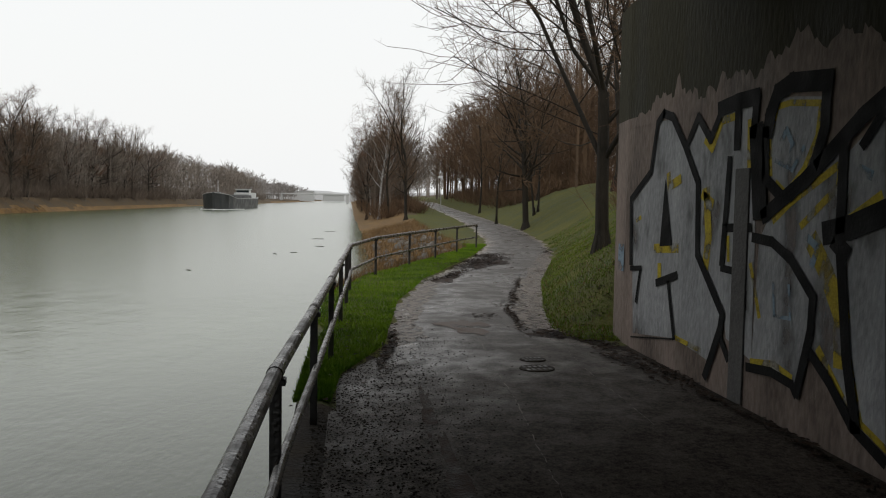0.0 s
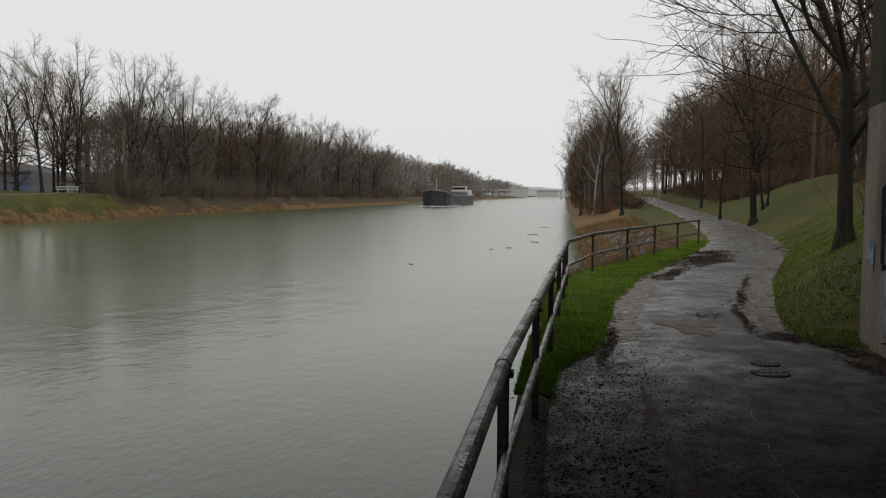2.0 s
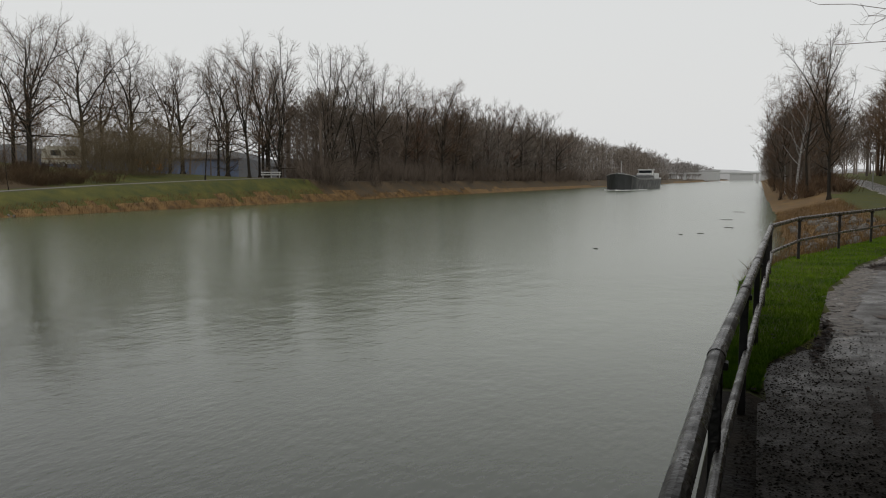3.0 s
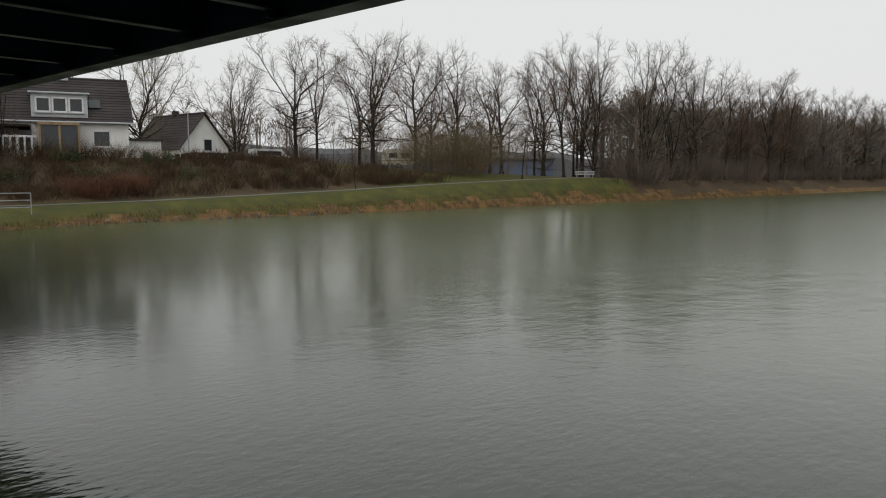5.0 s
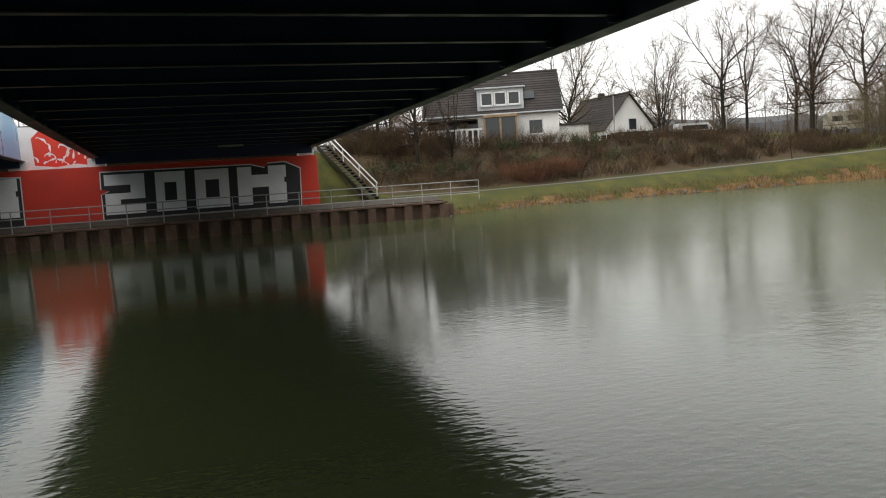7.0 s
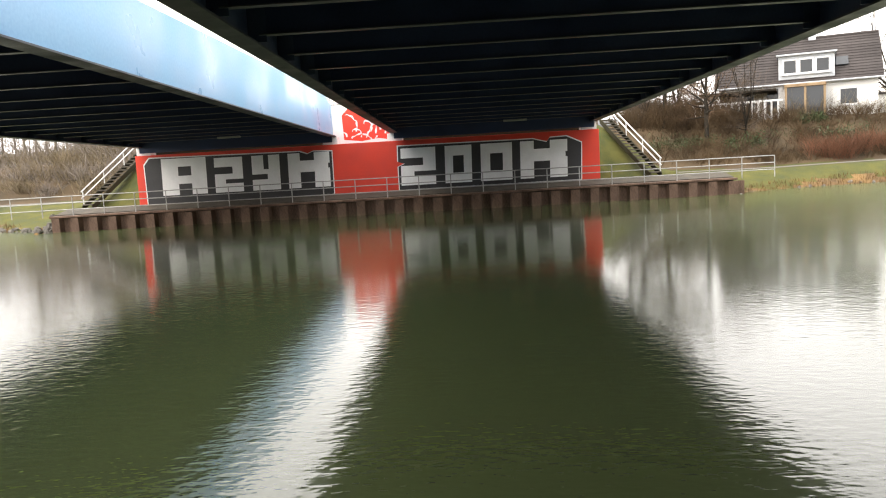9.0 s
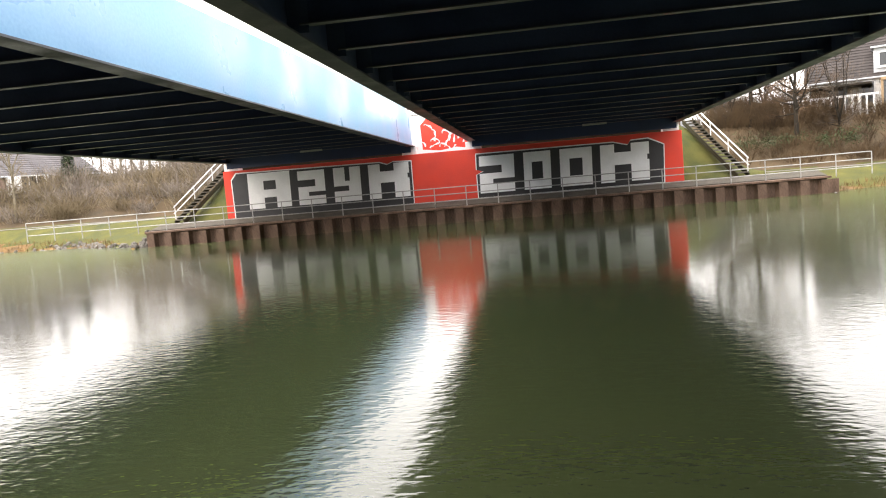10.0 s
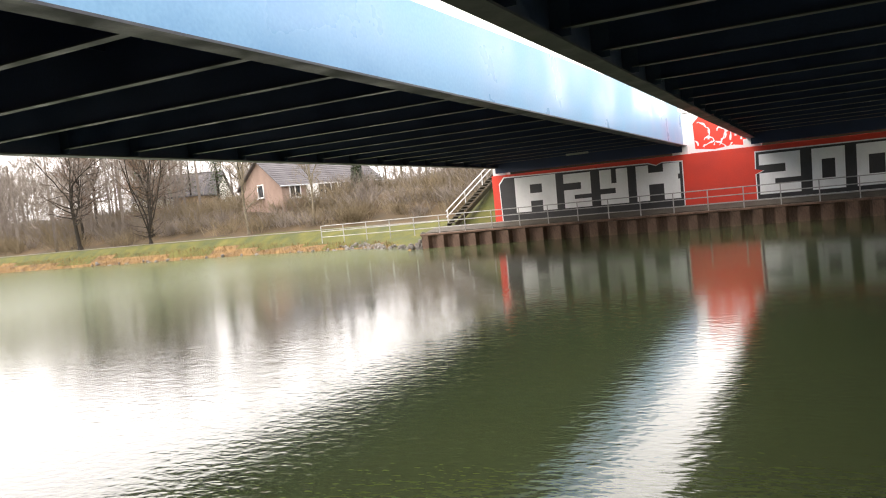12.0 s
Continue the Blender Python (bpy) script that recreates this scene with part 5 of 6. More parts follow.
def leaf_mass(name, centres, material, label, category, count=900, leaf=0.08, kind="", squash=1.0):
    """An evergreen of many small leaves, in uneven clumps round the centres (x, y, z, radius)."""
    rng = random.Random(len(centres) + count)
    verts, faces = [], []
    for cx, cy, cz, r in centres:
        clumps = [Vector((rng.gauss(0, 0.42), rng.gauss(0, 0.42), rng.gauss(0.0, 0.4) * squash)) * r for _ in range(14)]
        for _ in range(count):
            p = Vector((cx, cy, cz + r * 0.6 * squash)) + rng.choice(clumps) + Vector((rng.gauss(0, 0.2), rng.gauss(0, 0.2), rng.gauss(0, 0.2))) * r
            d = Vector((rng.gauss(0, 1), rng.gauss(0, 1), rng.gauss(0, 1))).normalized()
            e = d.orthogonal().normalized() * leaf * 0.5
            d *= leaf
            i = len(verts)
            verts += [p - d, p + e, p + d, p - e]
            faces.append((i, i + 1, i + 2, i + 3))
    return tagged(new(name, mesh_from(name, verts, faces, material)), label, category, kind=kind)


def conifer(x, y, h, seed):
    rng = random.Random(seed)
    z = height(x, y)
    ob = thing("conifer", pose(x, y, z), "dark green conifer in the garden", "tree", "conifers")
    part("trunk", tubed((0, 0, -0.2), (0, 0, h * 0.95), 0.12, 0.02, sides=8), M_BARK, ob)
    verts, faces = [], []
    for _ in range(1500):
        s = rng.random() ** 0.8
        a, r = rng.uniform(0, 6.28), h * 0.22 * (1 - s) * math.sqrt(rng.random()) + 0.1
        p = Vector((math.cos(a) * r, math.sin(a) * r, h * (0.12 + 0.88 * s) - r * 0.3))
        d = Vector((math.cos(a), math.sin(a), -0.3)) * rng.uniform(0.2, 0.4)
        e = Vector((-math.sin(a), math.cos(a), 0)) * 0.07
        i = len(verts)
        verts += [p, p + d * 0.5 + e, p + d, p + d * 0.5 - e]
        faces.append((i, i + 1, i + 2, i + 3))
    part("crown", mesh_from("crown", verts, faces, M_EVERGREEN), None, ob)
    return ob


for k, (x, y, h) in enumerate(((-72, -66, 9), (-75, -69, 10), (-70, -72, 8), (-78, -62, 9), (-74, -57, 9.5), (-58.5, -42.5, 3.5), (-60, -70, 10.5), (-62.2, -68.3, 11), (-64.5, -66.5, 9.5), (-58.5, -72, 8.5))):
    conifer(x, y, h, k)
leaf_mass("ivy_scrub", [(-52 - random.uniform(0, 3), y, height(-53, y), random.uniform(0.6, 1.1)) for y in (9.5, 10.2, 11, 12, 13, 14, 15, 16, 16.5, 17, 18, 18.5, 19.3, 20, 21, 22, 22.8, 23.5, 24.5, 25.2, 26, 27, 28, 30, 33, 36, 40)], M_IVY, "dark green ivy scrub below the house", "shrub", 260, 0.06, "stuff", 0.6)
leaf_mass("garden_shrub", [(-55.5, y, height(-55.5, y), 0.7) for y in (19.5, 20.5, 25.8, 27.5)], M_IVY, "dark evergreen garden shrub", "shrub", 420, 0.08, "stuff", 0.7)
leaf_mass("garden_shrub", [(-62, -43, height(-62, -43), 1.6), (-60, -46, height(-60, -46), 1.3)], M_IVY, "yellow-green garden shrub", "shrub", 600, 0.10, "stuff", 0.9)
# undergrowth in the haze-paled colour
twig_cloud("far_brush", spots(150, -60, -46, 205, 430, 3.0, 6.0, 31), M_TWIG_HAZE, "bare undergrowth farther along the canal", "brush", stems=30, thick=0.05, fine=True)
twig_cloud("wood_brush", spots(150, 18, 55, 24, 165, 3.0, 6.5, 33, lambda x, y: x > interp(y, EDGE_Y, PATH_R) + 11), M_TWIG, "tall bare undergrowth in the wood", "brush", stems=40, thick=0.022, fine=True)


# ---- houses ----
def window(parent, w, h, m, panes=1):
    """A framed window with its panes and sill, set 3 mm proud, facing +x of m."""
    win = part("window", boxed(-0.06, 0.02, -w / 2, w / 2, 0, h, m=m), M_GLASS, parent, "dark glazed window")
    bm = bmesh.new()
    t = 0.07
    for a, b, c, d in ((-w / 2, w / 2, -t / 2, t), (-w / 2, w / 2, h - t, h + t / 2), (-w / 2 - t / 2, -w / 2 + t, -t / 2, h + t / 2), (w / 2 - t, w / 2 + t / 2, -t / 2, h + t / 2)):
        box(bm, -0.02, 0.05, a, b, c, d, m=m)
    for k in range(1, panes):
        y = -w / 2 + w * k / panes
        box(bm, -0.02, 0.045, y - t * 0.7, y + t * 0.7, t, h - t, m=m)
    fr = part("frame", bm, M_FRAME, win, "white frame")
    part("sill", boxed(0.0, 0.14, -w / 2 - 0.1, w / 2 + 0.1, -0.09, -0.04, m=m), M_ZINC, win)
    return win


def tile_courses(parent, m, length, slope, material, step=0.34):
    """Overlapping courses of roof tiles on a slope: m has x along the eave and y up the slope."""
    n = int(slope / step)
    wide = slope / n
    me = bm_mesh("tile_course", prism(bmesh.new(), [(0, 0.0), (wide * 1.08, 0.0), (wide * 1.08, 0.015), (0, 0.05)], "x", 0, length), material)
    for k in range(n):
        ob = new("tile_course", me)
        ob.parent = parent
        ob.matrix_local = m @ Matrix.Translation((0, wide * k, 0.03))


def house(name, m, length, depth, wall_h, roof_h, wall_mat, roof_mat, label, over=0.35):
    """A gabled house; x runs along its front, y back from the front, z up."""
    ob = thing(name, m, label, "house")
    bm = bmesh.new()
    prism(bm, [(0, -1.5), (depth, -1.5), (depth, wall_h), (depth / 2, wall_h + roof_h), (0, wall_h)], "x", 0, length)
    part("wall", bm, wall_mat, ob)
    run = math.hypot(depth / 2, roof_h)
    pitch = math.atan2(roof_h, depth / 2)
    sl = run + over
    for side in (0, 1):
        if side == 0:
            mm = Matrix.Translation((-over, -over * math.cos(pitch), wall_h - over * math.sin(pitch) + 0.02)) @ Matrix.Rotation(pitch, 4, "X")
        else:
            mm = Matrix.Translation((length + over, depth + over * math.cos(pitch), wall_h - over * math.sin(pitch) + 0.02)) @ Matrix.Rotation(math.pi, 4, "Z") @ Matrix.Rotation(pitch, 4, "X")
        roof = part("roof", boxed(0, length + 2 * over, 0, sl, 0, 0.03, m=mm), roof_mat, ob)
        tile_courses(roof, mm, length + 2 * over, sl, roof_mat)
    part("ridge", tubed((-over, depth / 2, wall_h + roof_h + 0.1), (length + over, depth / 2, wall_h + roof_h + 0.1), 0.11, sides=10), roof_mat, ob)
    part("gutter", tubed((-over, -over * 1.0, wall_h - 0.2), (length + over, -over * 1.0, wall_h - 0.2), 0.06, sides=8), M_ZINC, ob, "zinc gutter")
    return ob


def facing(x, z, y=0.0):
    """A pose on the front wall for window(): +x of the window points out of the front."""
    return Matrix.Translation((x, y, z)) @ Matrix.Rotation(-math.pi / 2, 4, "Z")


# the white house with a long zinc dormer
fa = math.atan2(25.0 - 15.35, -57.05 + 60.39)
H1 = house("white_house", pose(-60.39, 15.35, 3.0, 0, 0, math.degrees(fa)), 10.25, 8.0, 2.85, 3.2, M_RENDER, M_ROOF, "white rendered house with dark tiled roof and dormer")
for x, z, w, h, n in ((8.45, 0.95, 1.15, 1.15, 1), (1.6, 0.6, 1.6, 1.7, 2), (3.6, 0.6, 0.9, 1.9, 1)):
    window(H1, w, h, facing(x, z), n)
bm = boxed(4.0, 7.6, -0.02, 3.0, 2.98, 4.62, 0.02)
dormer = part("dormer", bm, M_ZINC, H1, "zinc-clad dormer")
part("dormer_roof", boxed(3.85, 7.75, -0.25, 3.2, 4.62, 4.74, 0.02), M_ZINC, H1, "flat zinc dormer roof")
for x in (4.75, 5.8, 6.85):
    window(H1, 0.9, 1.0, facing(x, 3.35, -0.02))
sk = Matrix.Translation((8.0, 0.95, 3.72)) @ Matrix.Rotation(math.atan2(3.2, 4.0), 4, "X")
part("skylight", boxed(-0.5, 0.5, -0.05, 0.95, 0.06, 0.14, 0.01, m=sk), M_GLASS, H1, "roof window")
part("chimney", boxed(6.0, 6.5, 3.8, 4.3, 5.5, 6.9, 0.02), M_ZINC, H1, "pale clad chimney")
bm = bmesh.new()
box(bm, 4.4, 7.0, -2.3, -0.02, 2.3, 2.5, 0.02)
for x in (4.5, 5.7, 6.9):
    box(bm, x - 0.07, x + 0.07, -2.25, -2.1, -0.6, 2.3)
part("porch", bm, M_WOODWARM, H1, "tan timber porch")
part("porch_glazing", boxed(4.55, 6.85, -2.16, -2.12, 0.5, 2.28), M_GLASS, H1)
part("porch_side", boxed(4.45, 4.55, -2.1, -0.03, -0.6, 2.28), M_WOODWARM, H1)
trellis = part("trellis", boxed(-1.6, 4.3, -2.92, -2.84, 1.42, 1.55), M_FRAME, H1, "white garden trellis")
for k in range(14):
    part("slat", boxed(-1.5 + k * 0.42, -1.38 + k * 0.42, -2.9, -2.86, -0.8, 1.42), M_FRAME, trellis)
part("pergola", boxed(-1.2, 3.9, -2.6, -0.05, 2.16, 2.30, 0.02), M_BARK, H1, "dark timber pergola roof")
part("low_wing", boxed(10.27, 12.6, 1.0, 4.5, -1.0, 1.5, 0.02), M_RENDER, H1, "low white wing")
part("wing_roof", boxed(10.27, 12.8, 0.8, 4.7, 1.5, 1.65, 0.01), M_ROOF, H1, "flat dark wing roof")

# the smaller white house with its gable to the canal
H2 = house("gabled_house", pose(-71.5, 41.6, 2.75, 0, 0, 186), 8.5, 5.6, 1.9, 3.3, M_RENDER, M_ROOF, "small white gabled house with dark tiled roof")
gable_pose = Matrix.Translation((0.0, 2.4, 1.6)) @ Matrix.Rotation(math.pi, 4, "Z")
window(H2, 1.0, 1.2, gable_pose)
window(H2, 2.8, 1.2, Matrix.Translation((0.0, 3.0, -0.4)) @ Matrix.Rotation(math.pi, 4, "Z"), 3)
part("chimney", boxed(4.6, 5.1, 2.5, 3.0, 4.3, 5.75, 0.02), M_ROOF, H2, "dark brick chimney")
part("lean_to", boxed(-1.8, -0.02, 0.6, 5.0, 1.25, 1.4, 0.01), M_ROOF, H2, "dark lean-to roof")

# houses beyond the embankment on the other side of the bridge
H3 = house("pink_house", pose(-54.2, -47.8, 2.6, 0, 0, 165), 11.5, 7.0, 2.2, 2.4, M_PINKHOUSE, M_ROOFGREY, "dull pink rendered house with grey tiled roof")
window(H3, 1.0, 1.2, Matrix.Translation((0.0, 3.5, 1.2)) @ Matrix.Rotation(math.pi, 4, "Z"))
for x in (1.4, 8.4):
    window(H3, 1.2, 1.2, facing(x, 0.9), 2)
part("white_bay", boxed(2.6, 5.8, -1.2, -0.03, -0.5, 2.0, 0.02), M_RENDER, H3, "white bay on the front")
window(H3, 2.2, 1.3, facing(4.2, 0.7, -1.2), 3)
H4 = house("grey_roofed_house", pose(-66, -37.5, 3.2, 0, 0, 118), 8.0, 7.5, 2.3, 2.6, M_BRICK, M_ROOFGREY, "brick house with grey roof behind the brush")
H5 = house("pale_house", pose(-70, -88, 3.0, 0, 0, 120), 11, 8.0, 3.0, 3.0, M_RENDER, M_ROOFGREY, "pale house with grey roof beyond the trees")
for x in (2, 4.5, 7, 9):
    window(H5, 1.2, 1.3, facing(x, 0.9), 2)


def carport():
    ob = thing("garden_shed", pose(-64.5, -70.5, 2.9, 0, 0, 25), "low brown timber shed among the brush", "shed")
    part("wall", boxed(0, 5, 0, 3, -0.3, 2.2, 0.02), M_WOODWARM, ob)
    part("roof", boxed(-0.3, 5.3, -0.3, 3.3, 2.2, 2.35, 0.02), M_ROOFGREY, ob)


carport()


# ---- vehicles and yard ----
def wheel(parent, x, y, r=0.32, w=0.2):
    tyre = part("wheel", tubed((x, y - w / 2, r), (x, y + w / 2, r), r, sides=18), M_RUBBER, parent)
    part("rim", tubed((x, y - w / 2 - 0.01, r), (x, y + w / 2 + 0.01, r), r * 0.55, sides=14), M_GALV, tyre)


def caravan():
    ob = thing("caravan", pose(-69.5, 60.4, 2.75, 0, 0, 44), "cream caravan parked behind the shrubs", "caravan")
    bm = bmesh.new()
    prism(bm, [(0.0, 0.6), (0.1, 0.45), (3.9, 0.45), (4.2, 0.9), (3.9, 1.9), (3.5, 2.25), (0.5, 2.25), (0.1, 1.9)], "y", -1.05, 1.05)
    part("body", bm, M_CREAM, ob)
    for x in (0.9, 2.3):
        part("window", boxed(x, x + 0.95, -1.075, -1.055, 1.25, 1.8, 0.01), M_GLASS, ob)
    part("stripe", boxed(0.15, 4.0, -1.068, -1.056, 0.85, 0.97), M_WOODWARM, ob)
    wheel(ob, 2.0, -0.95)
    wheel(ob, 2.0, 0.95)
    part("drawbar", tubed((4.0, 0, 0.5), (5.2, 0, 0.45), 0.05), M_RUBBER, ob)


def van(m, colour, label):
    ob = thing("van", m, label, "van")
    bm = bmesh.new()
    prism(bm, [(0, 0.35), (4.6, 0.35), (4.75, 0.8), (4.6, 1.15), (3.9, 1.3), (3.3, 2.0), (0.1, 2.05), (0, 1.8)], "y", -0.92, 0.92)
    part("body", bm, colour, ob)
    part("side_window", boxed(0.5, 3.2, -0.94, -0.925, 1.3, 1.8, 0.01), M_GLASS, ob)
    part("windscreen", boxed(-0.02, 0.9, -0.78, 0.78, 0.01, 0.02, m=Matrix.Translation((3.97, 0, 1.32)) @ Matrix.Rotation(radians(130), 4, "Y")), M_GLASS, ob)
    for x in (0.9, 3.8):
        for y in (-0.84, 0.84):
            wheel(ob, x, y)


def digger():
    ob = thing("loader", pose(-66.5, 69.2, 2.3, 0, 0, 40), "orange wheel loader parked on the yard", "loader")
    bm = boxed(0, 2.6, -0.8, 0.8, 0.6, 1.5, 0.08)
    part("body", bm, M_ORANGE, ob)
    part("cab", boxed(0.9, 1.9, -0.65, 0.65, 1.5, 2.3, 0.05), M_GLASS, ob)
    part("bucket", boxed(3.0, 3.7, -1.0, 1.0, 0.3, 1.0, 0.08), M_ORANGE, ob)
    part("arm", tubed((2.2, 0, 1.2), (3.2, 0, 0.7), 0.12), M_ORANGE, ob)
    for x in (0.5, 2.1):
        for y in (-0.75, 0.75):
            wheel(ob, x, y, 0.5, 0.35)


caravan()
van(pose(-77.0, 47.6, 2.9, 0, 0, 75), M_CABIN, "white van parked behind the hedge")
van(pose(-64.5, 8.6, 3.4, 0, 0, 70), M_CABIN, "white car parked above the bank")
van(pose(-69, -62, 3.0, 0, 0, 120), M_CABIN, "white van parked beyond the brush")
digger()


def yard_shed():
    ob = thing("industrial_shed", pose(-104, 90, 1.6, 0, 0, 42.4), "long blue sheet-clad industrial shed", "shed")
    part("wall", boxed(0, 30, 0, 10, -0.5, 3.2, 0.02), M_SHEDBLUE, ob)
    part("roof", boxed(-0.4, 30.4, -0.4, 10.4, 3.2, 3.45, 0.02), M_ROOFGREY, ob)
    for k in range(6):
        part("door", boxed(1.5 + k * 4.8, 4.6 + k * 4.8, -0.06, 0.0, -0.4, 2.8, 0.01), M_SHEDBLUE, ob)


yard_shed()


def guard_rail(x, y, turn):
    ob = thing("crash_barrier", pose(x, y, height(x, y), 0, 0, turn), "short pale steel barrier by the towpath", "barrier")
    for k in range(3):
        part("post", boxed(-0.05, 0.05, -0.85 + k * 0.85 - 0.04, -0.85 + k * 0.85 + 0.04, -0.2, 0.6), M_GALV, ob)
    for z in (0.35, 0.6):
        part("rail", boxed(0.05, 0.09, -1.05, 1.05, z - 0.06, z + 0.06, 0.02), M_GALV, ob)


guard_rail(-48.6, 71.0, -56)


def street_lamp(x, y, h, label):
    ob = thing("street_lamp", pose(x, y, height(x, y)), label, "street lamp", "street lamps")
    part("pole", tubed((0, 0, -0.2), (0, 0, h), 0.06, 0.04), M_GALV, ob)
    part("lantern", boxed(-0.35, 0.15, -0.14, 0.14, h - 0.02, h + 0.22, 0.05), M_FRAME, ob, "pale lamp head")


street_lamp(10.6, 92, 3.8, "slim street lamp beside the towpath")
street_lamp(-58.5, 30.5, 3.6, "garden lamp post beside the white house")
street_lamp(-72, 50.5, 3.4, "lamp post by the yard")


def garden_fence(x0, y0, x1, y1, h, label):
    ob = thing("garden_fence", None, label, "fence")
    a, b = Vector((x0, y0, 0)), Vector((x1, y1, 0))
    n = int((b - a).length / 0.5)
    for k in range(n + 1):
        p = a.lerp(b, k / n)
        z = height(p.x, p.y)
        part("slat", boxed(p.x - 0.02, p.x + 0.02, p.y - 0.2, p.y + 0.2, z - 0.1, z + h + random.uniform(-0.03, 0.03)), M_BARK, ob)


garden_fence(-57.5, 29, -58.5, 42, 0.4, "low weathered wooden garden fence")


# ---- barge ----
def barge():
    ob = thing("cargo_barge", pose(-27.9, 165, WATER), "dark-hulled cargo barge under way on the canal", "barge")
    bm = bmesh.new()
    stations = [(0.0, 0.25, 3.5), (1.2, 1.5, 3.35), (3.5, 2.7, 3.1), (7, 3.1, 2.7), (12, 3.15, 2.35), (48, 3.15, 2.35), (54, 2.9, 2.6), (57, 2.2, 2.8)]
    rings = [[bm.verts.new(p) for p in ((-w, y, z), (-w * 0.92, y + (0.9 if y < 3 else 0), -0.6), (w * 0.92, y + (0.9 if y < 3 else 0), -0.6), (w, y, z))] for y, w, z in stations]
    for r, q in zip(rings, rings[1:]):
        for i in range(3):
            bm.faces.new((r[i], r[i + 1], q[i + 1], q[i]))
        bm.faces.new((r[3], r[0], q[0], q[3]))
    bm.faces.new(rings[0])
    bm.faces.new(rings[-1][::-1])
    part("hull", bm, M_HULL, ob, "black steel hull")
    bm = bmesh.new()
    for (y0, w0, z0), (y1, w1, z1) in zip(stations, stations[1:]):
        for s in (-1, 1):
            tube(bm, (s * w0, y0, z0 + 0.03), (s * w1, y1, z1 + 0.03), 0.07, sides=6)
    part("rubbing_strake", bm, M_GALV, ob, "pale rubbing strake")
    part("hatch_coaming", boxed(-2.5, 2.5, 12, 42, 2.4, 3.0, 0.03), M_HULL, ob)
    for k in range(10):
        part("hatch_cover", boxed(-2.55, 2.55, 12.1 + k * 3, 14.95 + k * 3, 3.0, 3.22, 0.05), M_HATCH, ob)
    part("deckhouse", boxed(-2.3, 2.3, 45, 54, 2.5, 3.9, 0.08), M_CABIN, ob, "white deckhouse")
    wh = part("wheelhouse", boxed(-1.7, 1.7, 44, 47.5, 3.4, 4.7, 0.06), M_CABIN, ob, "white wheelhouse")
    part("wheelhouse_window", boxed(-1.6, 1.6, 43.97, 44.0, 3.95, 4.5), M_GLASS, wh)
    part("wheelhouse_roof", boxed(-1.95, 1.95, 43.6, 47.8, 4.7, 4.85, 0.04), M_CABIN, wh)
    bm = bmesh.new()
    for s in (-1, 1):
        for (x0, y0), (x1, y1) in zip(((0, -0.8), (1.7, 0.6), (3.0, 3.2), (3.6, 7.0)), ((1.7, 0.6), (3.0, 3.2), (3.6, 7.0), (4.6, 13.0))):
            tube(bm, (s * x0, y0, 0.02), (s * x1, y1, 0.02), 0.16, 0.08, sides=6)
    part("bow_wave", bm, M_CABIN, ob, "white foam at the bow")
    part("mast", tubed((0, 6, 2.7), (0, 6, 6.2), 0.06, 0.03), M_CABIN, ob)
    part("anchor_winch", boxed(-0.9, 0.9, 3.2, 4.6, 3.0, 3.7, 0.1), M_HATCH, ob)
    for k in range(5):
        part("bollard", tubed((-1.6 + 0.8 * k, 2.6, 3.1), (-1.6 + 0.8 * k, 2.6, 3.55), 0.12), M_GALV, ob)


barge()


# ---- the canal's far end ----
# walls, roofs and bridge are coloured as mist, not as their own materials
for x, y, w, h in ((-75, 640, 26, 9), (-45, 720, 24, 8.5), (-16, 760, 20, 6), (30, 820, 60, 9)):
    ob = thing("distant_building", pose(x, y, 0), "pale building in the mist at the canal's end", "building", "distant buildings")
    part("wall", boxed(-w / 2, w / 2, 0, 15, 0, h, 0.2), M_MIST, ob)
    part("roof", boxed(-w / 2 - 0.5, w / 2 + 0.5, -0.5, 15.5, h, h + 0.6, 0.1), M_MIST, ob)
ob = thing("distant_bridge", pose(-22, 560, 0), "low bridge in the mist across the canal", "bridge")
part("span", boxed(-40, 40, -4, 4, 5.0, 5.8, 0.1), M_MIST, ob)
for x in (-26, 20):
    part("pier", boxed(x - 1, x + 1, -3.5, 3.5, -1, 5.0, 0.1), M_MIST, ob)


# ---- path details ----
def blotch(name, cx, cy, rx, ry, material, label, category, lift, seed, turn=0.0, kind=""):
    """An irregular thin patch lying on the path."""
    rng = random.Random(seed)
    bm = bmesh.new()
    ring = []
    n = 40
    ph = [rng.uniform(0, 6.28) for _ in range(4)]
    for k in range(n):
        a = k * 2 * math.pi / n
        r = 1 + 0.22 * math.sin(3 * a + ph[0]) + 0.16 * math.sin(5 * a + ph[1]) + 0.12 * math.sin(9 * a + ph[2]) + 0.06 * math.sin(15 * a + ph[3])
        x, y = math.cos(a) * rx * r, math.sin(a) * ry * r
        x, y = x * math.cos(turn) - y * math.sin(turn), x * math.sin(turn) + y * math.cos(turn)
        X, Y = cx + x, cy + y
        left, right = interp(Y, PATH_Y, PATH_L) , interp(Y, EDGE_Y, PATH_R)
        s = min(1, max(0, (X - left) / (right - left)))
        ring.append(bm.verts.new((X, Y, interp(Y, RISE_Y, RISE_Z) + 0.03 * (1 - (2 * s - 1) ** 2) + lift)))
    bm.faces.new(ring)
    return tagged(new(name, bm_mesh(name, bm, material)), label, category, kind=kind)


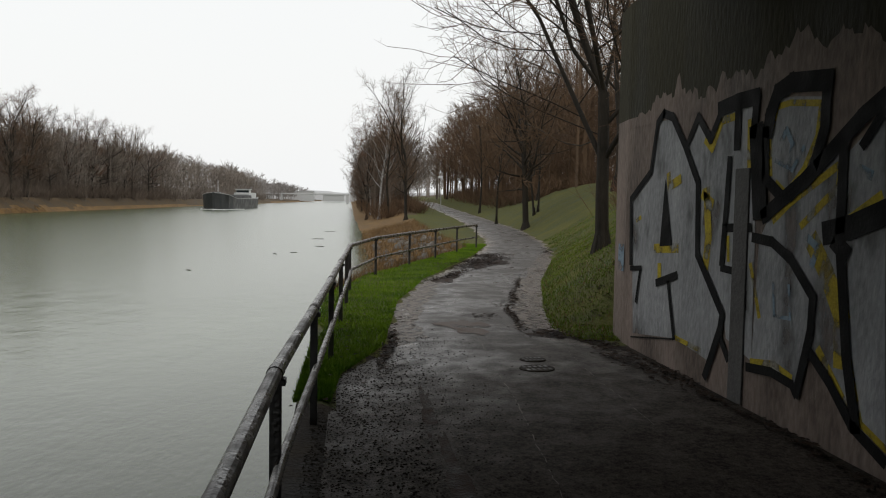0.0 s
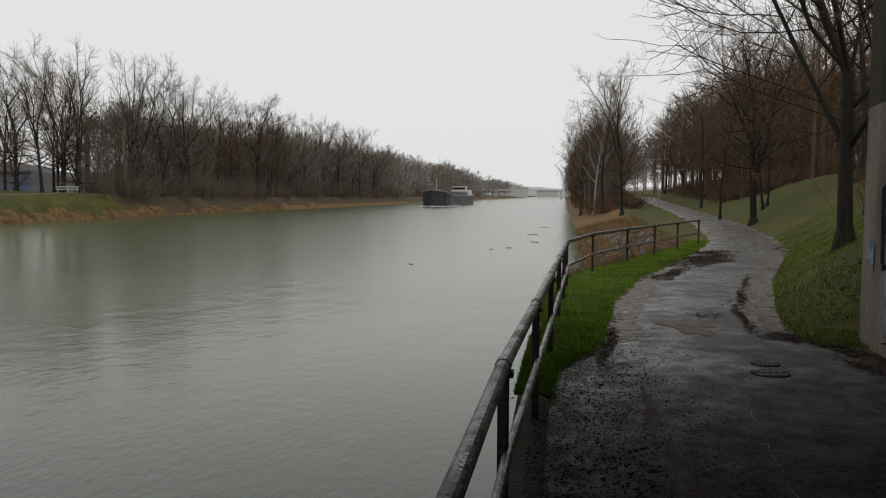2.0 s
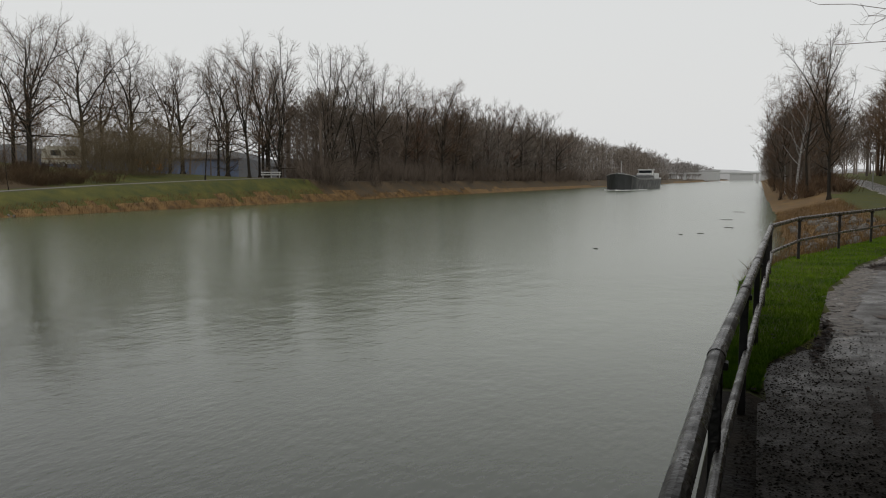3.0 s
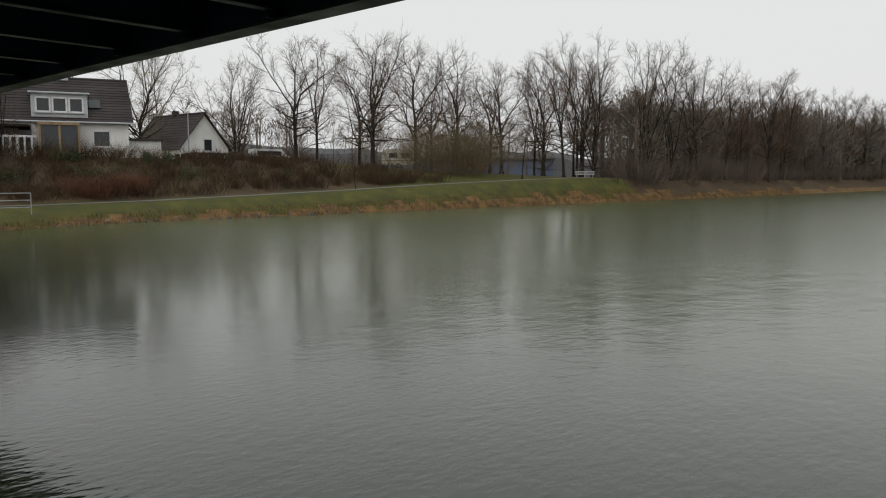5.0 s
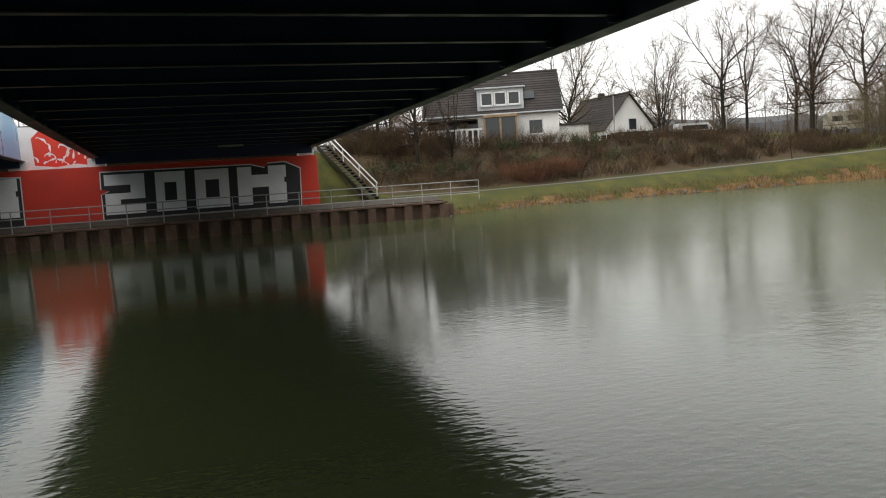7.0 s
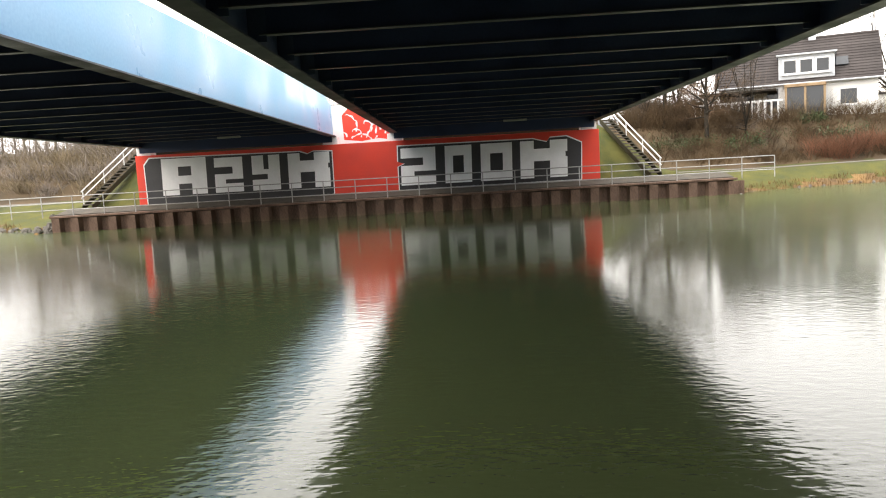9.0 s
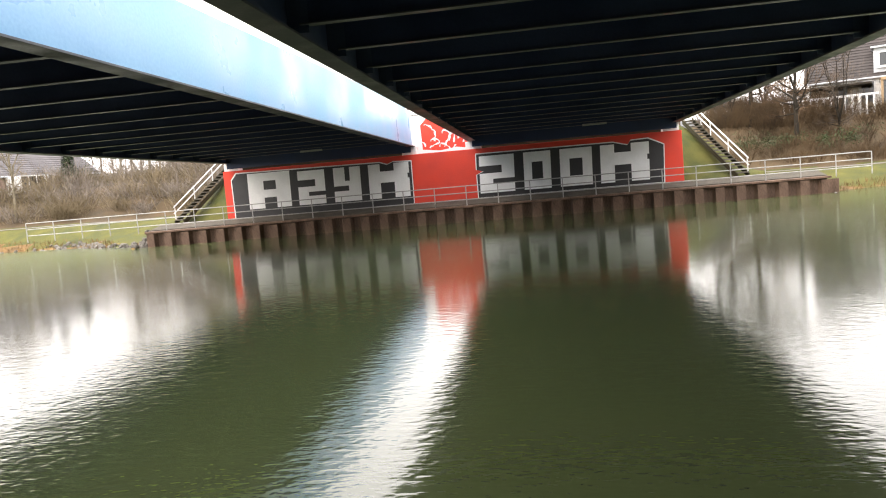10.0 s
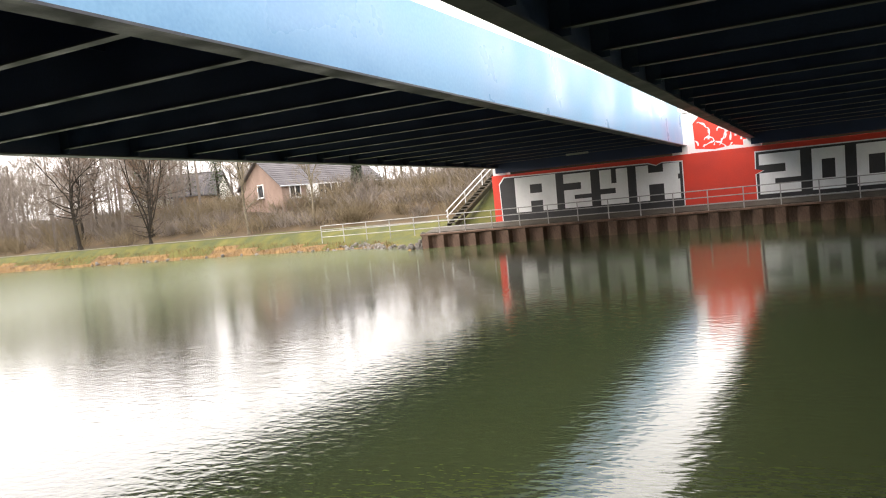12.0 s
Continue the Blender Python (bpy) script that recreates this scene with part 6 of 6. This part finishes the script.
def leaf_litter(areas, label, seed):
    """Fallen leaves lying flat or curled, in ragged drifts round (x, y, along, across, turn, count)."""
    rng = random.Random(seed)
    verts, faces = [], []
    for cx, cy, ra, rb, turn, count in areas:
        for _ in range(count):
            p, q = rng.gauss(0, 0.42) * ra, rng.gauss(0, 0.42) * rb
            q += 0.25 * rb * math.sin(p * 3 + cx)
            x, y = cx + q * math.cos(turn) + p * math.sin(turn), cy - q * math.sin(turn) + p * math.cos(turn)
            left, right = interp(y, PATH_Y, PATH_L), interp(y, EDGE_Y, PATH_R)
            s = min(1, max(0, (x - left) / (right - left)))
            z = (interp(y, RISE_Y, RISE_Z) + 0.03 * (1 - (2 * s - 1) ** 2) if left < x < right else height(x, y)) + rng.uniform(0.006, 0.02)
            a, w = rng.uniform(0, 6.28), rng.uniform(0.02, 0.05)
            dx, dy = math.cos(a) * w, math.sin(a) * w
            i = len(verts)
            verts += [(x - dx, y - dy, z), (x + dy * 0.6, y - dx * 0.6, z + rng.uniform(0, 0.012)), (x + dx, y + dy, z + 0.003), (x - dy * 0.6, y + dx * 0.6, z + rng.uniform(0, 0.012))]
            faces.append((i, i + 1, i + 2, i + 3))
    return tagged(new("leaf_litter", mesh_from("leaf_litter", verts, faces, M_LITTER)), label, "leaves", kind="stuff")


leaf_litter([(3.55, 21.6, 3.2, 0.75, 0.38, 2600), (2.3, 17.6, 1.6, 0.25, 0.4, 500), (4.3, 24.2, 1.2, 0.6, 0.4, 600), (2.38, 11.2, 1.6, 0.08, 0.10, 170), (2.85, 13.4, 1.5, 0.09, 0.24, 180), (3.45, 15.8, 1.6, 0.08, 0.26, 110),
             (2.62, 9.75, 0.45, 0.3, 0.2, 260), (1.85, 11.2, 0.35, 0.35, 0.0, 40), (4.2, 11.5, 2.5, 1.6, 0.3, 500), (5.6, 14.5, 3.5, 2.2, 0.3, 500), (6.5, 19, 5, 3, 0.3, 500), (0.2, 9.5, 5, 1.0, 0.1, 60), (0.45, 8.9, 1.6, 0.08, 0.1, 300), (3.0, 9.1, 0.6, 0.25, 0.1, 220), (3.2, 6.0, 4.0, 0.10, 0.0, 420), (3.0, 7.8, 1.2, 0.25, 0.0, 220), (7.0, 27, 3.5, 0.3, 0.27, 300)],
            "dark wet leaves drifted on the asphalt path", 4)
for k, (x, y, rx, ry, a) in enumerate(((0.62, 6.1, 0.05, 0.7, -0.05), (0.66, 4.7, 0.06, 0.7, 0.0), (0.60, 3.6, 0.07, 0.5, 0))):
    blotch("mud_track", x, y, rx, ry, M_LITTER, "dark muddy tyre track along the path", "mud", 0.005, 80 + k, a, "stuff")


def grit_band(edge, inward, y0, y1, wide, label, seed):
    """A ragged strip of washed grit along one edge of the path, on its inner side."""
    rng = random.Random(seed)
    bm = bmesh.new()
    rows, y, slip = [], y0, 0.0
    while y < y1:
        slip = slip * 0.8 + rng.gauss(0, 0.05)
        w = wide * min(1, (y - y0) / 0.6, (y1 - y) / 1.5 + 0.05) + slip * 0.6
        x0 = edge(y) - inward * 0.10
        x1 = edge(y) + inward * max(0.06, w)
        row = []
        for k in range(4):
            x = x0 + (x1 - x0) * k / 3
            left, right = interp(y, PATH_Y, PATH_L), interp(y, EDGE_Y, PATH_R)
            f = min(1, max(0, (x - left) / (right - left)))
            row.append(bm.verts.new((x, y, interp(y, RISE_Y, RISE_Z) + 0.03 * (1 - (2 * f - 1) ** 2) + 0.006)))
        rows.append(row)
        y += 0.12
    for p, q in zip(rows, rows[1:]):
        for k in range(3):
            bm.faces.new((p[k], p[k + 1], q[k + 1], q[k]))
    return tagged(new("washed_grit", bm_mesh("washed_grit", bm, M_SAND)), label, "grit", kind="stuff")


grit_band(lambda y: interp(y, EDGE_Y, PATH_R), -1, 9.7, 26.5, 0.46, "pale washed grit along the slope's edge of the path", 21)
grit_band(lambda y: interp(y, PATH_Y, PATH_L), 1, 8.9, 18.0, 0.42, "pale wet grit beside the green verge", 22)
blotch("repair_patch", 1.55, 10.25, 0.30, 0.55, M_REPAIR, "brown worn repair patch in the asphalt", "patch", 0.006, 31, 0.1, "stuff")
blotch("leaf_puddle", 3.75, 21.0, 0.42, 1.55, M_LITTER, "dark puddle of sodden leaves on the path", "puddle", 0.007, 32, -0.36, "stuff")
blotch("leaf_puddle", 2.05, 16.6, 0.20, 0.75, M_LITTER, "dark puddle of sodden leaves on the path", "puddle", 0.007, 33, -0.36, "stuff")
blotch("leaf_puddle", 2.55, 9.75, 0.26, 0.28, M_LITTER, "small dark puddle by the slope", "puddle", 0.007, 34, 0.0, "stuff")


def seam(pts, wide, label, seed):
    """A narrow worn joint in the asphalt through (x, y) points."""
    rng = random.Random(seed)
    bm = bmesh.new()
    rows = []
    n = 60
    for k in range(n + 1):
        s = k / n * (len(pts) - 1)
        i = min(int(s), len(pts) - 2)
        x = pts[i][0] + (pts[i + 1][0] - pts[i][0]) * (s - i) + rng.gauss(0, 0.006)
        y = pts[i][1] + (pts[i + 1][1] - pts[i][1]) * (s - i)
        left, right = interp(y, PATH_Y, PATH_L), interp(y, EDGE_Y, PATH_R)
        f = (x - left) / (right - left)
        z = 0.03 * (1 - (2 * f - 1) ** 2) + 0.005
        w = wide * rng.uniform(0.3, 1.0)
        rows.append((bm.verts.new((x - w, y, z)), bm.verts.new((x + w, y, z))))
    for p, q in zip(rows, rows[1:]):
        bm.faces.new((p[0], p[1], q[1], q[0]))
    return tagged(new("asphalt_seam", bm_mesh("asphalt_seam", bm, M_SAND)), label, "seam", kind="stuff")


seam([(1.62, 10.2), (1.50, 8.3), (1.39, 6.3), (1.27, 4.9), (1.15, 3.5)], 0.004, "pale worn seam in the asphalt", 1)
seam([(2.55, 9.6), (2.45, 8.4), (2.37, 7.4), (2.3, 5.5)], 0.004, "pale worn seam beside the wall", 2)


def gully(x, y, w, turn):
    """A small slotted drain cover, flush with the asphalt."""
    ob = thing("drain_cover", pose(x, y, 0.031, 0, 0, turn), "small wet iron drain cover with dark slots", "drain cover", "drain covers in the path")
    bm = bmesh.new()
    ring = [bm.verts.new((math.cos(k * math.pi / 12) * w, math.sin(k * math.pi / 12) * w * 0.85, 0.008)) for k in range(24)]
    bm.faces.new(ring)
    rim = [bm.verts.new((v.co.x * 1.04, v.co.y * 1.04, -0.02)) for v in ring]
    for k in range(24):
        bm.faces.new((ring[k], rim[k], rim[(k + 1) % 24], ring[(k + 1) % 24]))
    part("plate", bm, M_MUD, ob)
    for row in (-1, 1):
        for k in range(5):
            c = (k - 2) * w * 0.32
            part("slot", boxed(c - w * 0.10, c + w * 0.10, row * w * 0.36 - w * 0.2, row * w * 0.36 + w * 0.2, 0.004, 0.011, 0.002), M_RAILDARK, ob)


gully(1.94, 8.06, 0.14, 8)
gully(1.88, 7.62, 0.18, 8)


# ---- stones, grass and litter ----
def stone_mesh(seed):
    rng = random.Random(seed)
    bm = bmesh.new()
    bmesh.ops.create_icosphere(bm, subdivisions=1, radius=1)
    for v in bm.verts:
        v.co *= rng.uniform(0.7, 1.15)
    return bm_mesh("stone", bm, M_STONE)


STONES = [stone_mesh(k) for k in range(5)]


def rip_rap(label, places, s0, s1):
    ob = thing("rip_rap", None, label, "stones")
    for x, y in places:
        st = new("stone", random.choice(STONES))
        st.parent = ob
        s = random.uniform(s0, s1)
        st.matrix_local = pose(x, y, height(x, y) + s * 0.2, random.uniform(0, 360), random.uniform(0, 360), random.uniform(0, 360)) @ Matrix.Diagonal((s, s * random.uniform(0.7, 1.2), s * 0.7, 1))


random.seed(12)
rip_rap("tumbled grey stones on the bank below the railing", [(interp(y, TOP_Y, TOP_X) - random.uniform(0.3, 3.2), y) for y in [random.uniform(17, 46) for _ in range(230)]], 0.07, 0.24)
rip_rap("grey stones along the far waterline", [(interp(y, SHORE_Y, SHORE_X) - random.uniform(-0.25, 0.9 if y > -34 else 0.35), y) for y in [-22.5 - 11 * random.random() ** 1.3 for _ in range(230)] + [random.uniform(-62, -34) for _ in range(60)]], 0.06, 0.24)
rip_rap("grey stones heaped before the end of the sheet piling", [(PILE * CS - v * SN + random.uniform(0.0, 0.7), PILE * SN + v * CS) for v in [random.uniform(12.0, 14.5) for _ in range(40)] + [random.uniform(-22.5, -19.8) for _ in range(60)]], 0.08, 0.22)
rip_rap("small stones along the far waterline", [(interp(y, SHORE_Y, SHORE_X) - random.uniform(-0.1, 0.5), y) for y in [random.uniform(10, 36) for _ in range(90)]], 0.06, 0.17)


def blades(name, n, where, material, label, h0, h1, wide=0.006, seed=1):
    """Grass: thin leaning blades in one mesh."""
    rng = random.Random(seed)
    verts, faces = [], []
    while len(faces) < n:
        x, y = where(rng)
        z = height(x, y) - 0.01
        if ground_kind(x, y) not in (0, 2):
            continue
        h, a = rng.uniform(h0, h1), rng.uniform(0, 6.28)
        w = wide * rng.uniform(0.7, 1.4)
        lx, ly = rng.gauss(0, 0.35) * h, rng.gauss(0, 0.35) * h
        i = len(verts)
        verts += [(x - math.cos(a) * w, y - math.sin(a) * w, z), (x + math.cos(a) * w, y + math.sin(a) * w, z), (x + lx, y + ly, z + h)]
        faces.append((i, i + 1, i + 2))
    return tagged(new(name, mesh_from(name, verts, faces, material)), label, "grass", kind="stuff")


def verge(rng):
    y = 6.4 + 24 * rng.random() ** 1.5
    a, b = interp(y, TOP_Y, TOP_X) + 0.05, interp(y, PATH_Y, PATH_L)
    return rng.uniform(a, b), y


def right_slope(rng):
    y = 9.3 + 25 * rng.random() ** 1.6
    a = interp(y, EDGE_Y, PATH_R)
    return a + 0.02 + rng.random() ** 1.3 * 5, y


def far_edge(rng, y0, y1):
    y = rng.uniform(y0, y1)
    return interp(y, SHORE_Y, SHORE_X) + 0.1 - rng.random() ** 1.5 * 1.6, y


def bank(rng):
    y = 15 + 45 * rng.random() ** 1.3
    b = interp(y, TOP_Y, TOP_X)
    return b - rng.random() * min(4.0, b + 0.4), y


# darker copy of the verge's blades: shade put into the slope's colour
M_SLOPEBLADE = mat("shaded_grass_blades", (0.052, 0.105, 0.007), (0.16, 0.215, 0.024), 0.8, 0.8, 0, 12, spec=0.12)
M_BLADE = mat("grass_blades", (0.060, 0.140, 0.006), (0.195, 0.31, 0.020), 1.5, 0.8, 0, 12, spec=0.12)
blades("verge_grass", 72000, verge, M_BLADE, "short wet green grass between railing and path", 0.02, 0.06, 0.005, 1)
blades("slope_grass", 60000, right_slope, M_SLOPEBLADE, "wet green grass on the slope beside the path", 0.02, 0.07, 0.006, 2)
blades("dry_grass", 5000, right_slope, M_REED, "withered tan grass among the green on the slope", 0.03, 0.10, 0.006, 7)
blades("bank_grass", 14000, bank, M_REED, "dry tan grass on the canal bank", 0.10, 0.40, 0.008, 3)
blades("far_bank_grass", 16000, lambda rng: far_edge(rng, 11, 120), M_REED, "dry tan grass along the far waterline", 0.08, 0.3, 0.015, 4)
blades("far_bank_grass", 7000, lambda rng: far_edge(rng, -90, -27), M_REED, "dry tan grass along the far waterline", 0.1, 0.3, 0.015, 5)

# crumbs of earth and fallen leaves on the muddy strip under the bridge
rng = random.Random(3)
verts, faces = [], []
for _ in range(7000):
    x, y = -0.28 + abs(rng.gauss(0, 0.65)), rng.uniform(1.5, 9.5)
    s = rng.uniform(0.004, 0.013)
    a = rng.uniform(0, 6.28)
    i = len(verts)
    z = 0.012 + 0.018 * min(1, max(0, x) / 1.2)
    verts += [(x + math.cos(a + k * 1.57) * s, y + math.sin(a + k * 1.57) * s * 0.7, z) for k in range(4)] + [(x, y, z + s * 0.7)]
    faces += [(i, i + 1, i + 4), (i + 1, i + 2, i + 4), (i + 2, i + 3, i + 4), (i + 3, i, i + 4)]
tagged(new("earth_crumbs", mesh_from("earth_crumbs", verts, faces, M_MUD)), "dark crumbs of mud and leaf on the path", "litter", kind="stuff")
# driftwood near the bank
for k, (x, y, ln, a) in enumerate(((-1.6, 42, 0.5, 70), (-3.4, 36, 0.35, 40), (-2.0, 50, 0.7, 100), (-5.5, 27.5, 0.25, 60), (-1.6, 62, 0.8, 85), (-2.6, 37, 0.3, 120))):
    ob = thing("driftwood", pose(x, y, WATER + 0.01, 0, 0, a), "dark stick drifting near the bank", "driftwood", "driftwood sticks")
    part("stick", tubed((0, -ln / 2, 0), (0.05, ln / 2, 0.0), 0.014, 0.008, sides=7), M_BARK, ob)
    part("twig", tubed((0, 0.1 * ln, 0), (0.12, ln * 0.3, 0.02), 0.007, 0.004, sides=6), M_BARK, ob)
